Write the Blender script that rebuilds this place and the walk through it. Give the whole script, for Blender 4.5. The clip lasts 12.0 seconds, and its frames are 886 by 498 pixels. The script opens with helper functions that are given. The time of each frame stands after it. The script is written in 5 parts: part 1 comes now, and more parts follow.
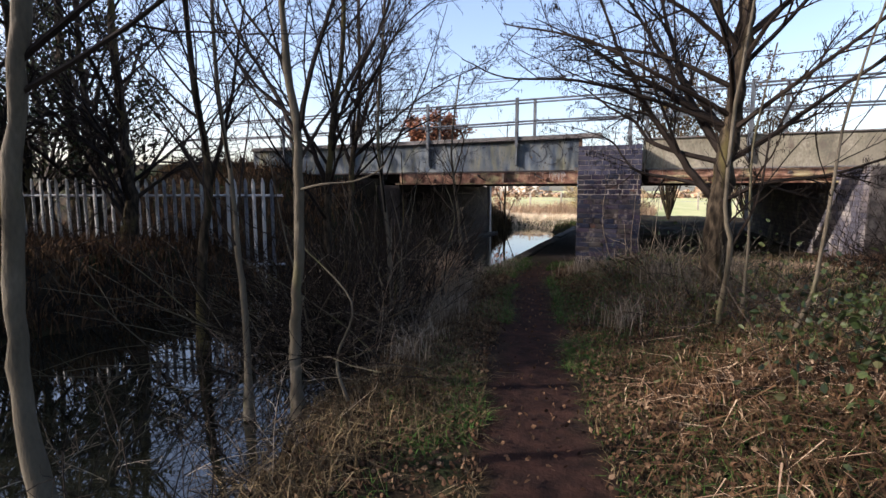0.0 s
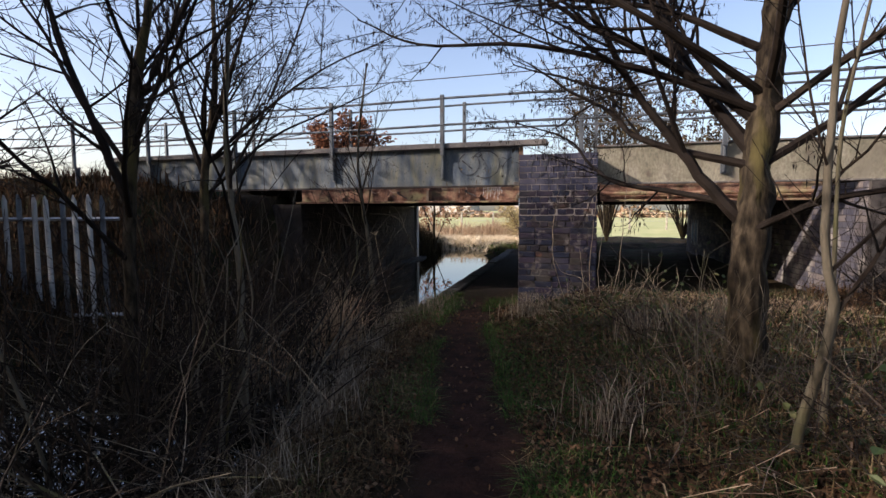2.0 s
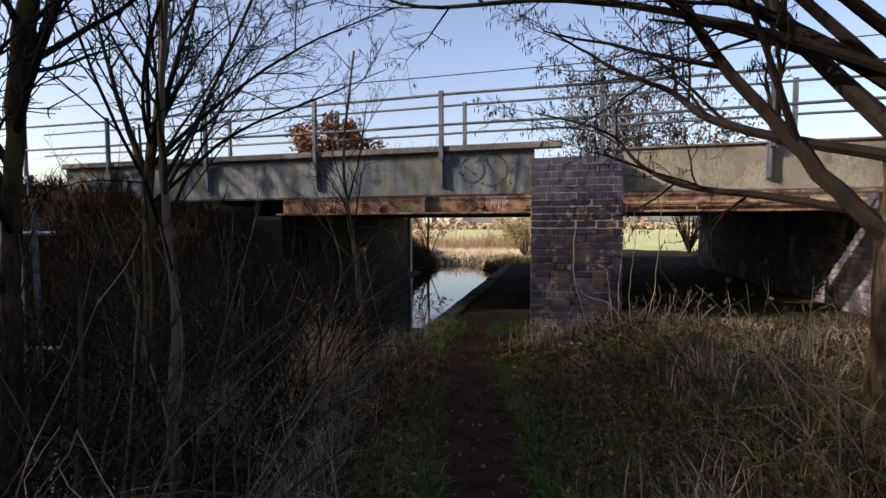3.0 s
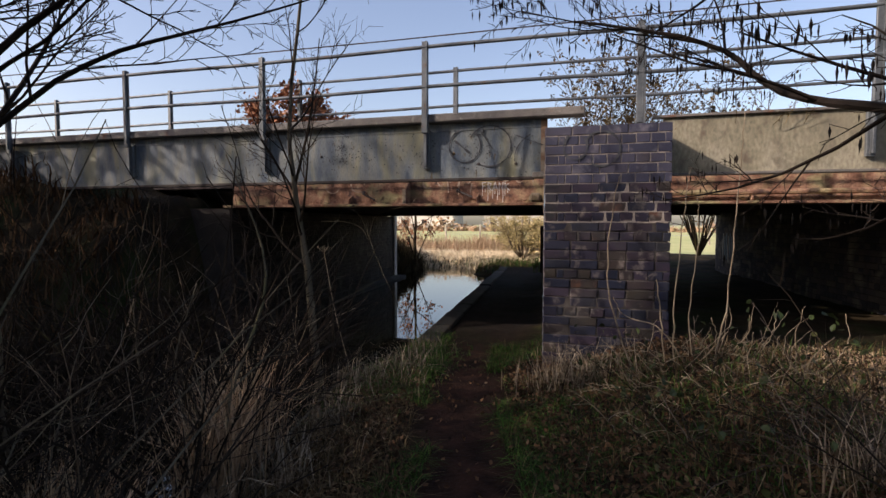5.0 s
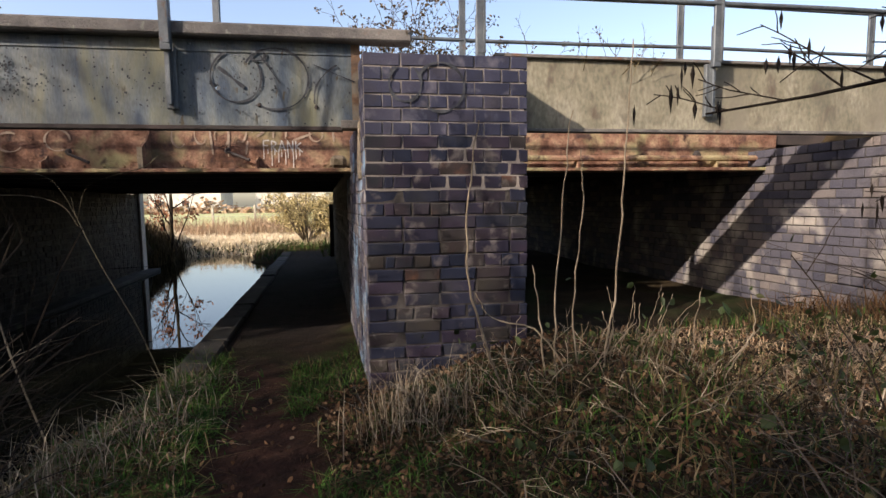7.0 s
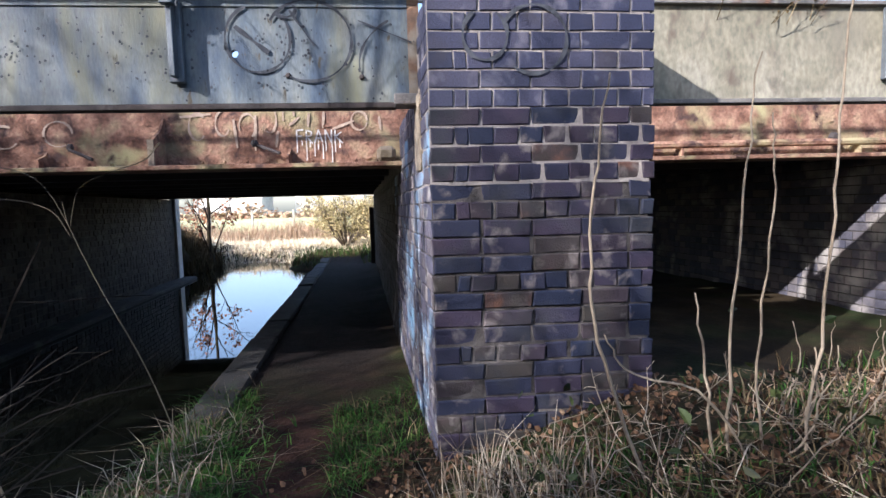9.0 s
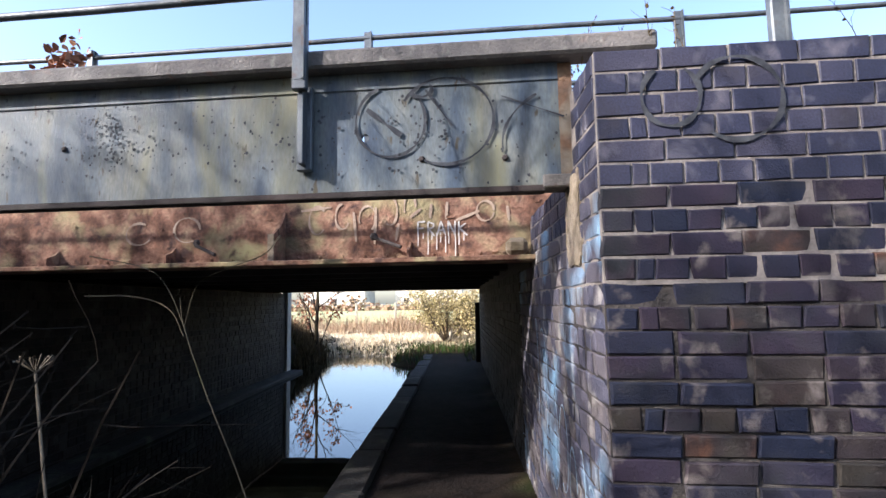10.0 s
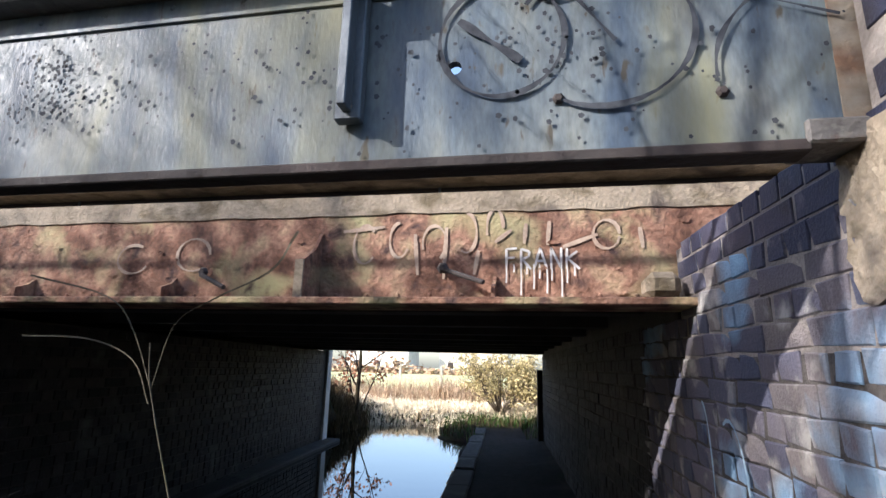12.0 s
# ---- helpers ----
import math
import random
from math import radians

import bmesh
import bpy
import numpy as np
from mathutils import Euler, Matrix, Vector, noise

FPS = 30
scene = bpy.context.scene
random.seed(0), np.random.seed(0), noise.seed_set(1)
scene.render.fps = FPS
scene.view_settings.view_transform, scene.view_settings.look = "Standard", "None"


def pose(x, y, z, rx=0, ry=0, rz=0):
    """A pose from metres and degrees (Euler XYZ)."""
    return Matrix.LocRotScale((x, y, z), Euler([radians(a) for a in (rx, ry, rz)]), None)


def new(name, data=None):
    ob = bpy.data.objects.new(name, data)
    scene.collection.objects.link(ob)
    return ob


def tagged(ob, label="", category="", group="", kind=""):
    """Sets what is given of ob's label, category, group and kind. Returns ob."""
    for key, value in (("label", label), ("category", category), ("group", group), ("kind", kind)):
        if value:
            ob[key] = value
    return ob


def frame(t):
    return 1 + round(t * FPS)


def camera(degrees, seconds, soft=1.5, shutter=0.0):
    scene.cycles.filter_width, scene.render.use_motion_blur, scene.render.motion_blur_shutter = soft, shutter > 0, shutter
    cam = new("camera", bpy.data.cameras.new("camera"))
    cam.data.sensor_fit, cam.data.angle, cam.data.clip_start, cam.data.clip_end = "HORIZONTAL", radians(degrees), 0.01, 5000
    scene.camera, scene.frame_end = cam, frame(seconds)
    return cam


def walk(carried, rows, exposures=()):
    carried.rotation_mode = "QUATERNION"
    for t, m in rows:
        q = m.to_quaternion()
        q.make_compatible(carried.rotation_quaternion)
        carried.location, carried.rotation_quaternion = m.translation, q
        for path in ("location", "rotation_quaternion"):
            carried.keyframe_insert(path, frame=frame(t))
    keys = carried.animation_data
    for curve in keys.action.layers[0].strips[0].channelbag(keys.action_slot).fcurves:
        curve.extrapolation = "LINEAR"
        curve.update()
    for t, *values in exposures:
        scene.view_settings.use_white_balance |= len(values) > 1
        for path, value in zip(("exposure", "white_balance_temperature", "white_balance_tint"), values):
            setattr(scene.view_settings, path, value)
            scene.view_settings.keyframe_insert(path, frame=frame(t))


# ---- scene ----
cam = camera(81.8, 12.0)
METRES, EYE, TILT, LEAN, TURN = 8.8, 1.45, -6.6, 0.0, 25.0
ROWS = [
    (0.0, 0.0, 0.0, 0.0, 0.0, 0.0, 0.0),
    (0.5, 0.0099, 0.0613, 0.0066, -4.22, -0.42, 0.52),
    (1.0, 0.0231, 0.1145, 0.0138, -3.53, -0.5, 0.4),
    (1.5, 0.0306, 0.1746, 0.0204, -6.05, 0.37, 0.48),
    (2.0, 0.0424, 0.2355, 0.0268, -7.46, 2.18, 1.04),
    (2.5, 0.0441, 0.2968, 0.0346, -7.94, 2.88, 1.19),
    (4.5, 0.0718, 0.4835, 0.0479, -9.17, 5.2, 1.32),
    (5.0, 0.0807, 0.5284, 0.0496, -9.46, 3.72, 0.98),
    (5.5, 0.0872, 0.5739, 0.0533, -13.78, 3.17, 0.81),
    (6.0, 0.0993, 0.6177, 0.0552, -19.18, 2.86, 1.72),
    (6.5, 0.1048, 0.6588, 0.058, -28.26, 1.56, 3.13),
    (8.5, 0.1333, 0.7643, 0.0673, -37.83, -0.86, 5.27),
    (9.0, 0.1414, 0.7914, 0.0706, -29.66, 1.01, 4.79),
    (9.5, 0.1451, 0.8207, 0.076, -20.53, 4.87, 3.57),
    (10.0, 0.1421, 0.8531, 0.0829, -19.07, 12.19, 3.09),
    (10.5, 0.1474, 0.8833, 0.0864, -15.72, 14.13, 2.07),
    (11.0, 0.1553, 0.9134, 0.0913, -12.28, 16.38, 0.7),
    (11.5, 0.1559, 0.9466, 0.0919, -13.74, 18.84, 0.09),
    (12.0, 0.1552, 0.9775, 0.0962, -14.6, 19.41, 0.16),
]
EXPOSURES = [(0.0, 0.65, 6350, 21), (1.5, 0.4, 6550, 21), (5.5, 0.2, 7000, 22), (6.7, 0.5, 7000, 18), (8.5, 1.2, 5950, 17), (9.0, 1.36, 5650, 17), (9.5, 1.4, 5600, 17), (10.0, 1.22, 5950, 16), (10.5, 1.15, 5950, 16), (11.0, 0.92, 6000, 14), (11.5, 0.85, 5950, 14), (12.0, 1.28, 5850, 14)]
walk(cam, [(t, pose(0, 0, EYE, TILT, LEAN, TURN) @ pose(METRES * x, METRES * y, METRES * z, 90 + pitch, roll, yaw)) for t, x, y, z, yaw, pitch, roll in ROWS], EXPOSURES)

# ---- light ----
SUN_WAY = Vector((1.46, 1.0, -0.95)).normalized()
sun_elev = math.asin(-SUN_WAY.z)
sun_data = bpy.data.lights.new("sun", "SUN")
sun_data.energy, sun_data.angle, sun_data.color = 5.0, radians(0.6), (1.0, 0.93, 0.82)
sun = new("sun", sun_data)
sun.rotation_mode = "QUATERNION"
sun.rotation_quaternion = SUN_WAY.to_track_quat("-Z", "Y")
world = bpy.data.worlds.new("sky")
scene.world = world
world.use_nodes = True
wn = world.node_tree
sky = wn.nodes.new("ShaderNodeTexSky")
sky.sky_type, sky.sun_disc = "NISHITA", False
sky.dust_density = 2.0
sky.sun_elevation, sky.sun_rotation = sun_elev, math.atan2(-SUN_WAY.x, -SUN_WAY.y)
wn.nodes["Background"].inputs[1].default_value = 0.2
wn.links.new(sky.outputs[0], wn.nodes["Background"].inputs[0])


# ---- small tools ----
def part(name, bm, material, parent=None, label=""):
    me = bpy.data.meshes.new(name)
    bm.to_mesh(me)
    bm.free()
    if material:
        me.materials.append(material)
    ob = new(name, me)
    if parent:
        ob.parent = parent
    if label:
        ob["label"] = label
    return ob


def pydata(name, verts, faces, material, parent=None, label="", smooth=False):
    me = bpy.data.meshes.new(name)
    me.from_pydata(verts, [], faces)
    me.materials.append(material)
    if smooth:
        me.shade_smooth()
    ob = new(name, me)
    if parent:
        ob.parent = parent
    if label:
        ob["label"] = label
    return ob


def box(bm, x0, x1, y0, y1, z0, z1, bevel=0.0, shear=0.0):
    """A block; shear moves x by that much for each metre of y past the front of the bridge."""
    r = bmesh.ops.create_cube(bm, size=1)
    for v in r["verts"]:
        v.co = Vector((x0 + (v.co.x + 0.5) * (x1 - x0), y0 + (v.co.y + 0.5) * (y1 - y0), z0 + (v.co.z + 0.5) * (z1 - z0)))
        v.co.x += shear * (v.co.y - 9.17)
    if bevel:
        es = list({e for v in r["verts"] for e in v.link_edges})
        bmesh.ops.bevel(bm, geom=es, offset=bevel, segments=1, affect="EDGES")


def block(name, x0, x1, y0, y1, z0, z1, material, parent=None, bevel=0.0, shear=0.0, label=""):
    bm = bmesh.new()
    box(bm, x0, x1, y0, y1, z0, z1, bevel, shear)
    return part(name, bm, material, parent, label)


def tube_into(V, F, pts, radii, sides=5):
    """Adds a tapered tube along pts to the lists V and F."""
    base = len(V)
    n = len(pts)
    for i, p in enumerate(pts):
        d = (pts[min(i + 1, n - 1)] - pts[max(i - 1, 0)])
        d = d.normalized() if d.length > 1e-9 else Vector((0, 0, 1))
        a = d.cross(Vector((0.31, 0.17, 0.93)) if abs(d.z) < 0.9 else Vector((1, 0.2, 0))).normalized()
        b = d.cross(a)
        for k in range(sides):
            w = 2 * math.pi * k / sides
            V.append(p + (a * math.cos(w) + b * math.sin(w)) * radii[i])
    for i in range(n - 1):
        for k in range(sides):
            k2 = (k + 1) % sides
            F.append((base + i * sides + k, base + i * sides + k2, base + (i + 1) * sides + k2, base + (i + 1) * sides + k))
    F.append(tuple(base + (n - 1) * sides + k for k in range(sides)))


PIER_Y, SKEW, FAR_Y, WATER = 9.17, -0.075, 18.4, -0.2


# ---- materials ----
def surf(name, ramp, scale=3.0, rough=0.85, bump=0.3, bump_scale=40.0, metal=0.0, stain=None, stain2=None, island=0.0, each=0.0, stretch=(1, 1, 1), spec=0.4, grain=0.25):
    """A worn surface: ramp colours over noise, fine grain, up to two stains (colour, scale, from, to), and a tint for each piece or object."""
    m = bpy.data.materials.new(name)
    m.use_nodes = True
    nt = m.node_tree
    b = nt.nodes["Principled BSDF"]
    geo = nt.nodes.new("ShaderNodeNewGeometry")
    mp = nt.nodes.new("ShaderNodeMapping")
    mp.inputs["Scale"].default_value = stretch
    nt.links.new(geo.outputs["Position"], mp.inputs[0])
    co = mp.outputs[0]

    def noise_of(s, detail=6.0, dist=0.0):
        n = nt.nodes.new("ShaderNodeTexNoise")
        n.inputs["Scale"].default_value, n.inputs["Detail"].default_value, n.inputs["Distortion"].default_value = s, detail, dist
        nt.links.new(co, n.inputs["Vector"])
        return n.outputs[0]

    def mix_of(fac, a, c, kind="MIX"):
        mx = nt.nodes.new("ShaderNodeMix")
        mx.data_type, mx.blend_type = "RGBA", kind
        for v, s in ((fac, mx.inputs[0]), (a, mx.inputs[6]), (c, mx.inputs[7])):
            if isinstance(v, (int, float)):
                s.default_value = v
            elif isinstance(v, tuple):
                s.default_value = (*v, 1)
            else:
                nt.links.new(v, s)
        return mx.outputs[2]

    def range_of(v, a, c, lo=0.0, hi=1.0):
        r = nt.nodes.new("ShaderNodeMapRange")
        nt.links.new(v, r.inputs[0])
        for k, q in enumerate((a, c, lo, hi)):
            r.inputs[k + 1].default_value = q
        return r.outputs[0]

    driver_value = noise_of(scale)
    if island or each:
        src = geo.outputs["Random Per Island"] if island else nt.nodes.new("ShaderNodeObjectInfo").outputs["Random"]
        ma = nt.nodes.new("ShaderNodeMath")
        ma.operation = "MULTIPLY_ADD"
        nt.links.new(src, ma.inputs[0])
        ma.inputs[1].default_value = (island or each)
        mb = nt.nodes.new("ShaderNodeMath")
        mb.operation = "MULTIPLY_ADD"
        nt.links.new(driver_value, mb.inputs[0])
        mb.inputs[1].default_value, mb.inputs[2].default_value = 1 - 0.6 * (island or each), -0.2 * (island or each)
        nt.links.new(mb.outputs[0], ma.inputs[2])
        driver_value = ma.outputs[0]
    cr = nt.nodes.new("ShaderNodeValToRGB")
    el = cr.color_ramp.elements
    while len(el) < len(ramp):
        el.new(0.5)
    for e, (p, c) in zip(el, ramp):
        e.position, e.color = p, (*c, 1)
    nt.links.new(driver_value, cr.inputs[0])
    col = cr.outputs[0]
    fine = noise_of(bump_scale, 8.0)
    col = mix_of(grain, col, mix_of(1.0, col, range_of(fine, 0.3, 0.7, 0.35, 1.65), "MULTIPLY"))
    for st in (stain, stain2):
        if st:
            c, s, a, q = st
            col = mix_of(range_of(noise_of(s, 7.0, 0.4), a, q), col, c)
    nt.links.new(col, b.inputs["Base Color"])
    nt.links.new(range_of(fine, 0.3, 0.7, max(0.05, rough - 0.12), min(1.0, rough + 0.1)), b.inputs["Roughness"])
    b.inputs["Metallic"].default_value = metal
    b.inputs["Specular IOR Level"].default_value = spec
    bu = nt.nodes.new("ShaderNodeBump")
    bu.inputs["Strength"].default_value, bu.inputs["Distance"].default_value = bump, 0.01
    nt.links.new(fine, bu.inputs["Height"])
    nt.links.new(bu.outputs[0], b.inputs["Normal"])
    return m


M_MORTAR = surf("pale_lime_mortar", [(0.3, (0.148, 0.129, 0.117)), (0.7, (0.265, 0.234, 0.203))], 9, 0.95, 0.6, 90, stain=((0.07, 0.06, 0.06), 3.0, 0.56, 0.8))
M_OLDMORTAR = surf("sooty_old_mortar", [(0.35, (0.0132, 0.0114, 0.0108)), (0.65, (0.078, 0.0672, 0.06))], 6, 0.95, 0.8, 80, stain=((0.13, 0.118, 0.105), 4.0, 0.58, 0.75))
M_BLUE = surf("blue_engineering_brick", [(0.1, (0.0171, 0.0191, 0.0367)), (0.4, (0.0278, 0.03, 0.0551)), (0.7, (0.0364, 0.0364, 0.0603)), (0.95, (0.0471, 0.0433, 0.0629))], 7, 0.6, 0.3, 130, each=0.7, stain=((0.15, 0.14, 0.16), 7.0, 0.56, 0.8), stain2=((0.03, 0.026, 0.03), 5.0, 0.56, 0.76), spec=0.3, grain=0.45)
M_MIXED = surf("mixed_blue_and_brown_brick", [(0.05, (0.0102, 0.0139, 0.0299)), (0.3, (0.0167, 0.0177, 0.0331)), (0.5, (0.0269, 0.0195, 0.0343)), (0.7, (0.0325, 0.0242, 0.0294)), (0.88, (0.0325, 0.0279, 0.0225)), (0.95, (0.0407, 0.029, 0.0281)), (1, (0.099, 0.0494, 0.0334))], 6, 0.75, 0.4, 120, each=0.95, stain=((0.14, 0.12, 0.11), 9.0, 0.58, 0.72), stain2=((0.022, 0.023, 0.027), 4.0, 0.5, 0.7), spec=0.25)
M_SMEARED = surf("brick_smeared_with_lime", [(0.1, (0.0449, 0.0505, 0.0785)), (0.5, (0.0841, 0.0785, 0.101)), (0.9, (0.145, 0.123, 0.112))], 6, 0.8, 0.45, 110, each=0.7, stain=((0.34, 0.32, 0.29), 6.0, 0.56, 0.7), stain2=((0.2, 0.33, 0.46), 1.7, 0.54, 0.68), spec=0.2)
# Passage brick: the shade under the deck is put into this dark colour.
M_SHADEBRICK = surf("shade_dark_tunnel_brick", [(0.2, (0.0128, 0.0119, 0.0128)), (0.6, (0.0255, 0.0221, 0.0213)), (0.9, (0.0425, 0.0362, 0.0319))], 5, 0.7, 0.9, 50, island=0.6, stain=((0.07, 0.066, 0.062), 3.0, 0.54, 0.8), spec=0.15)
M_GREY = surf("weathered_grey_paint", [(0.32, (0.055, 0.0762, 0.106)), (0.45, (0.0972, 0.12, 0.136)), (0.58, (0.136, 0.152, 0.152)), (0.7, (0.175, 0.179, 0.15))], 5.5, 0.6, 0.15, 55, stretch=(1.6, 1, 0.5), stain=((0.07, 0.06, 0.045), 22.0, 0.64, 0.72), stain2=((0.24, 0.23, 0.13), 2.0, 0.52, 0.72), grain=0.3, spec=0.25)
M_BUFF = surf("lichen_buff_paint", [(0.25, (0.143, 0.131, 0.0898)), (0.5, (0.209, 0.191, 0.135)), (0.75, (0.269, 0.247, 0.187))], 3.2, 0.7, 0.2, 35, stretch=(1.2, 1, 0.7), stain=((0.1, 0.075, 0.055), 7.0, 0.54, 0.75), stain2=((0.18, 0.16, 0.12), 1.8, 0.5, 0.72), grain=0.45)
M_FLANGE = surf("dark_pitted_steel", [(0.3, (0.08, 0.075, 0.07)), (0.7, (0.17, 0.155, 0.14))], 6, 0.75, 0.6, 70, stain=((0.16, 0.08, 0.05), 8.0, 0.58, 0.75), stain2=((0.24, 0.23, 0.2), 22.0, 0.6, 0.75))
M_RUST = surf("rusty_riveted_steel", [(0.28, (0.0612, 0.0334, 0.0243)), (0.42, (0.15, 0.078, 0.0525)), (0.55, (0.243, 0.139, 0.0952)), (0.68, (0.329, 0.23, 0.144))], 6.0, 0.9, 1.0, 45, stain=((0.31, 0.28, 0.15), 2.6, 0.52, 0.68), stain2=((0.065, 0.04, 0.035), 8.0, 0.56, 0.7), grain=0.45, spec=0.15)
M_RUSTDARK = surf("dull_brown_rust", [(0.3, (0.08, 0.05, 0.035)), (0.55, (0.17, 0.1, 0.06)), (0.75, (0.25, 0.19, 0.12))], 7, 0.9, 0.6, 50, stain=((0.26, 0.24, 0.19), 5.0, 0.55, 0.75))
M_CONC = surf("crumbling_buff_render", [(0.3, (0.188, 0.15, 0.105)), (0.7, (0.3, 0.247, 0.18))], 6, 0.95, 0.8, 60, stain=((0.11, 0.085, 0.05), 9.0, 0.5, 0.7), stain2=((0.07, 0.055, 0.045), 4.0, 0.56, 0.72))
M_DARKSTEEL = surf("dark_deck_plate", [(0.3, (0.025, 0.022, 0.02)), (0.7, (0.06, 0.045, 0.04))], 3, 0.9, 0.5, 40)
M_RAIL = surf("grey_painted_tube", [(0.3, (0.06, 0.07, 0.08)), (0.7, (0.13, 0.145, 0.155))], 6, 0.5, 0.2, 60, metal=0.3, stain=((0.1, 0.06, 0.04), 12.0, 0.6, 0.75))
M_GALV = surf("galvanised_steel", [(0.3, (0.286, 0.299, 0.312)), (0.7, (0.468, 0.481, 0.481))], 8, 0.5, 0.2, 60, metal=0.4)
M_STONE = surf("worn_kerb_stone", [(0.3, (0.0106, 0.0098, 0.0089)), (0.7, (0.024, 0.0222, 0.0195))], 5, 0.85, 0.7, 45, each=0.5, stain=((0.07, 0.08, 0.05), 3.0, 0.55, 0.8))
M_BLACKPAINT = surf("black_spray_paint", [(0.3, (0.0306, 0.0328, 0.0382)), (0.7, (0.0728, 0.0765, 0.0842))], 20, 0.7, 0.1, 60, spec=0.05)
M_WHITEPAINT = surf("white_drip_paint", [(0.3, (0.4, 0.376, 0.352)), (0.7, (0.576, 0.552, 0.52))], 20, 0.6, 0.1, 60)
M_SKYPAINT = surf("pale_blue_spray_paint", [(0.3, (0.15, 0.247, 0.338)), (0.7, (0.285, 0.375, 0.435))], 14, 0.7, 0.2, 60)
M_FADED = surf("faded_pale_paint", [(0.3, (0.28, 0.194, 0.14)), (0.7, (0.358, 0.28, 0.21))], 20, 0.8, 0.1, 60)
M_BARK = surf("rugged_dark_bark", [(0.35, (0.009, 0.00675, 0.00506)), (0.5, (0.0281, 0.0214, 0.0141)), (0.65, (0.0619, 0.0478, 0.031))], 26, 0.95, 1.0, 45, stretch=(1, 1, 0.3), stain=((0.075, 0.062, 0.025), 5.0, 0.52, 0.66), island=0.15, spec=0.1, grain=0.5)
M_PALEBARK = surf("pale_ash_bark", [(0.25, (0.0562, 0.0468, 0.0304)), (0.55, (0.0936, 0.0796, 0.0562)), (0.85, (0.14, 0.124, 0.0936))], 8, 0.85, 0.7, 60, stretch=(1, 1, 0.4), stain=((0.09, 0.09, 0.035), 4.0, 0.56, 0.75), island=0.3, spec=0.15)
M_TWIG = surf("dark_bare_twig", [(0.2, (0.00784, 0.00588, 0.0047)), (0.6, (0.0176, 0.0129, 0.0098)), (0.9, (0.0392, 0.0294, 0.0216))], 5, 0.8, 0.3, 40, island=0.6, spec=0.1)
M_CANE = surf("bleached_dead_cane", [(0.15, (0.0777, 0.0566, 0.0387)), (0.55, (0.185, 0.147, 0.103)), (0.9, (0.325, 0.278, 0.209))], 6, 0.8, 0.4, 60, island=0.7, spec=0.15)
M_GREYSTEM = surf("grey_brown_bramble_stem", [(0.15, (0.0263, 0.021, 0.0173)), (0.55, (0.0638, 0.051, 0.0413)), (0.9, (0.128, 0.105, 0.0863))], 6, 0.8, 0.4, 60, island=0.8, spec=0.15)
M_STRAW = surf("dry_straw_grass", [(0.1, (0.0214, 0.0143, 0.0076)), (0.45, (0.0587, 0.0411, 0.02)), (0.75, (0.125, 0.0909, 0.0454)), (1, (0.259, 0.201, 0.113))], 2, 0.8, 0.1, 40, island=0.75, spec=0.1)
M_GREEN = surf("winter_green_grass", [(0.1, (0.0131, 0.0323, 0.00595)), (0.5, (0.0285, 0.0733, 0.0114)), (0.8, (0.0607, 0.12, 0.0236)), (1, (0.143, 0.174, 0.05))], 2, 0.7, 0.1, 40, island=0.7, spec=0.1)
M_LITTER = surf("fallen_brown_leaf", [(0.1, (0.0218, 0.0132, 0.0079)), (0.45, (0.0596, 0.0322, 0.0173)), (0.75, (0.116, 0.0666, 0.036)), (1, (0.196, 0.141, 0.0867))], 2, 0.8, 0.2, 40, island=0.8, spec=0.1)
M_BRAMBLE = surf("bramble_leaf", [(0.1, (0.0101, 0.0168, 0.0056)), (0.5, (0.0239, 0.0388, 0.0108)), (0.8, (0.0508, 0.0635, 0.0222)), (1, (0.134, 0.114, 0.0538))], 3, 0.55, 0.3, 30, island=0.8, spec=0.2)
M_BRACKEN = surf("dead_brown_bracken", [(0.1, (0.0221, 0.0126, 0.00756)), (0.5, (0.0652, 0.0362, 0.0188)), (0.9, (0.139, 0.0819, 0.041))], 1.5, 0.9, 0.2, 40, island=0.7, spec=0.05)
# Lit copy of the bracken above: sunlight is put into paler colours.
M_BRACKEN_LIT = surf("dead_weed_sun_in_colour", [(0.1, (0.2, 0.12, 0.07)), (0.5, (0.34, 0.23, 0.14)), (0.9, (0.5, 0.38, 0.24))], 1.5, 0.9, 0.2, 40, island=0.7)
M_COPPER = surf("copper_brown_leaf", [(0.1, (0.127, 0.046, 0.023)), (0.5, (0.253, 0.0978, 0.046)), (0.9, (0.391, 0.184, 0.092))], 2, 0.75, 0.2, 40, island=0.8)
M_YELLOW = surf("straw_yellow_leaf", [(0.1, (0.203, 0.162, 0.0675)), (0.5, (0.419, 0.338, 0.149)), (0.9, (0.621, 0.513, 0.257))], 2, 0.75, 0.2, 40, island=0.8)
# Bleached reed, its colour raised further to hold the far bank's sun glare.
M_REED = surf("reed_straw_sun_in_colour", [(0.1, (0.475, 0.368, 0.226)), (0.5, (0.713, 0.594, 0.404)), (0.9, (0.879, 0.772, 0.57))], 1.5, 0.85, 0.1, 30, island=0.6)
M_POST = surf("bare_timber_post", [(0.3, (0.25, 0.22, 0.17)), (0.7, (0.45, 0.41, 0.33))], 6, 0.9, 0.5, 50)
M_WALLFAR = surf("pale_house_render", [(0.3, (0.45, 0.42, 0.38)), (0.7, (0.6, 0.57, 0.52))], 1, 0.9, 0.1, 10)


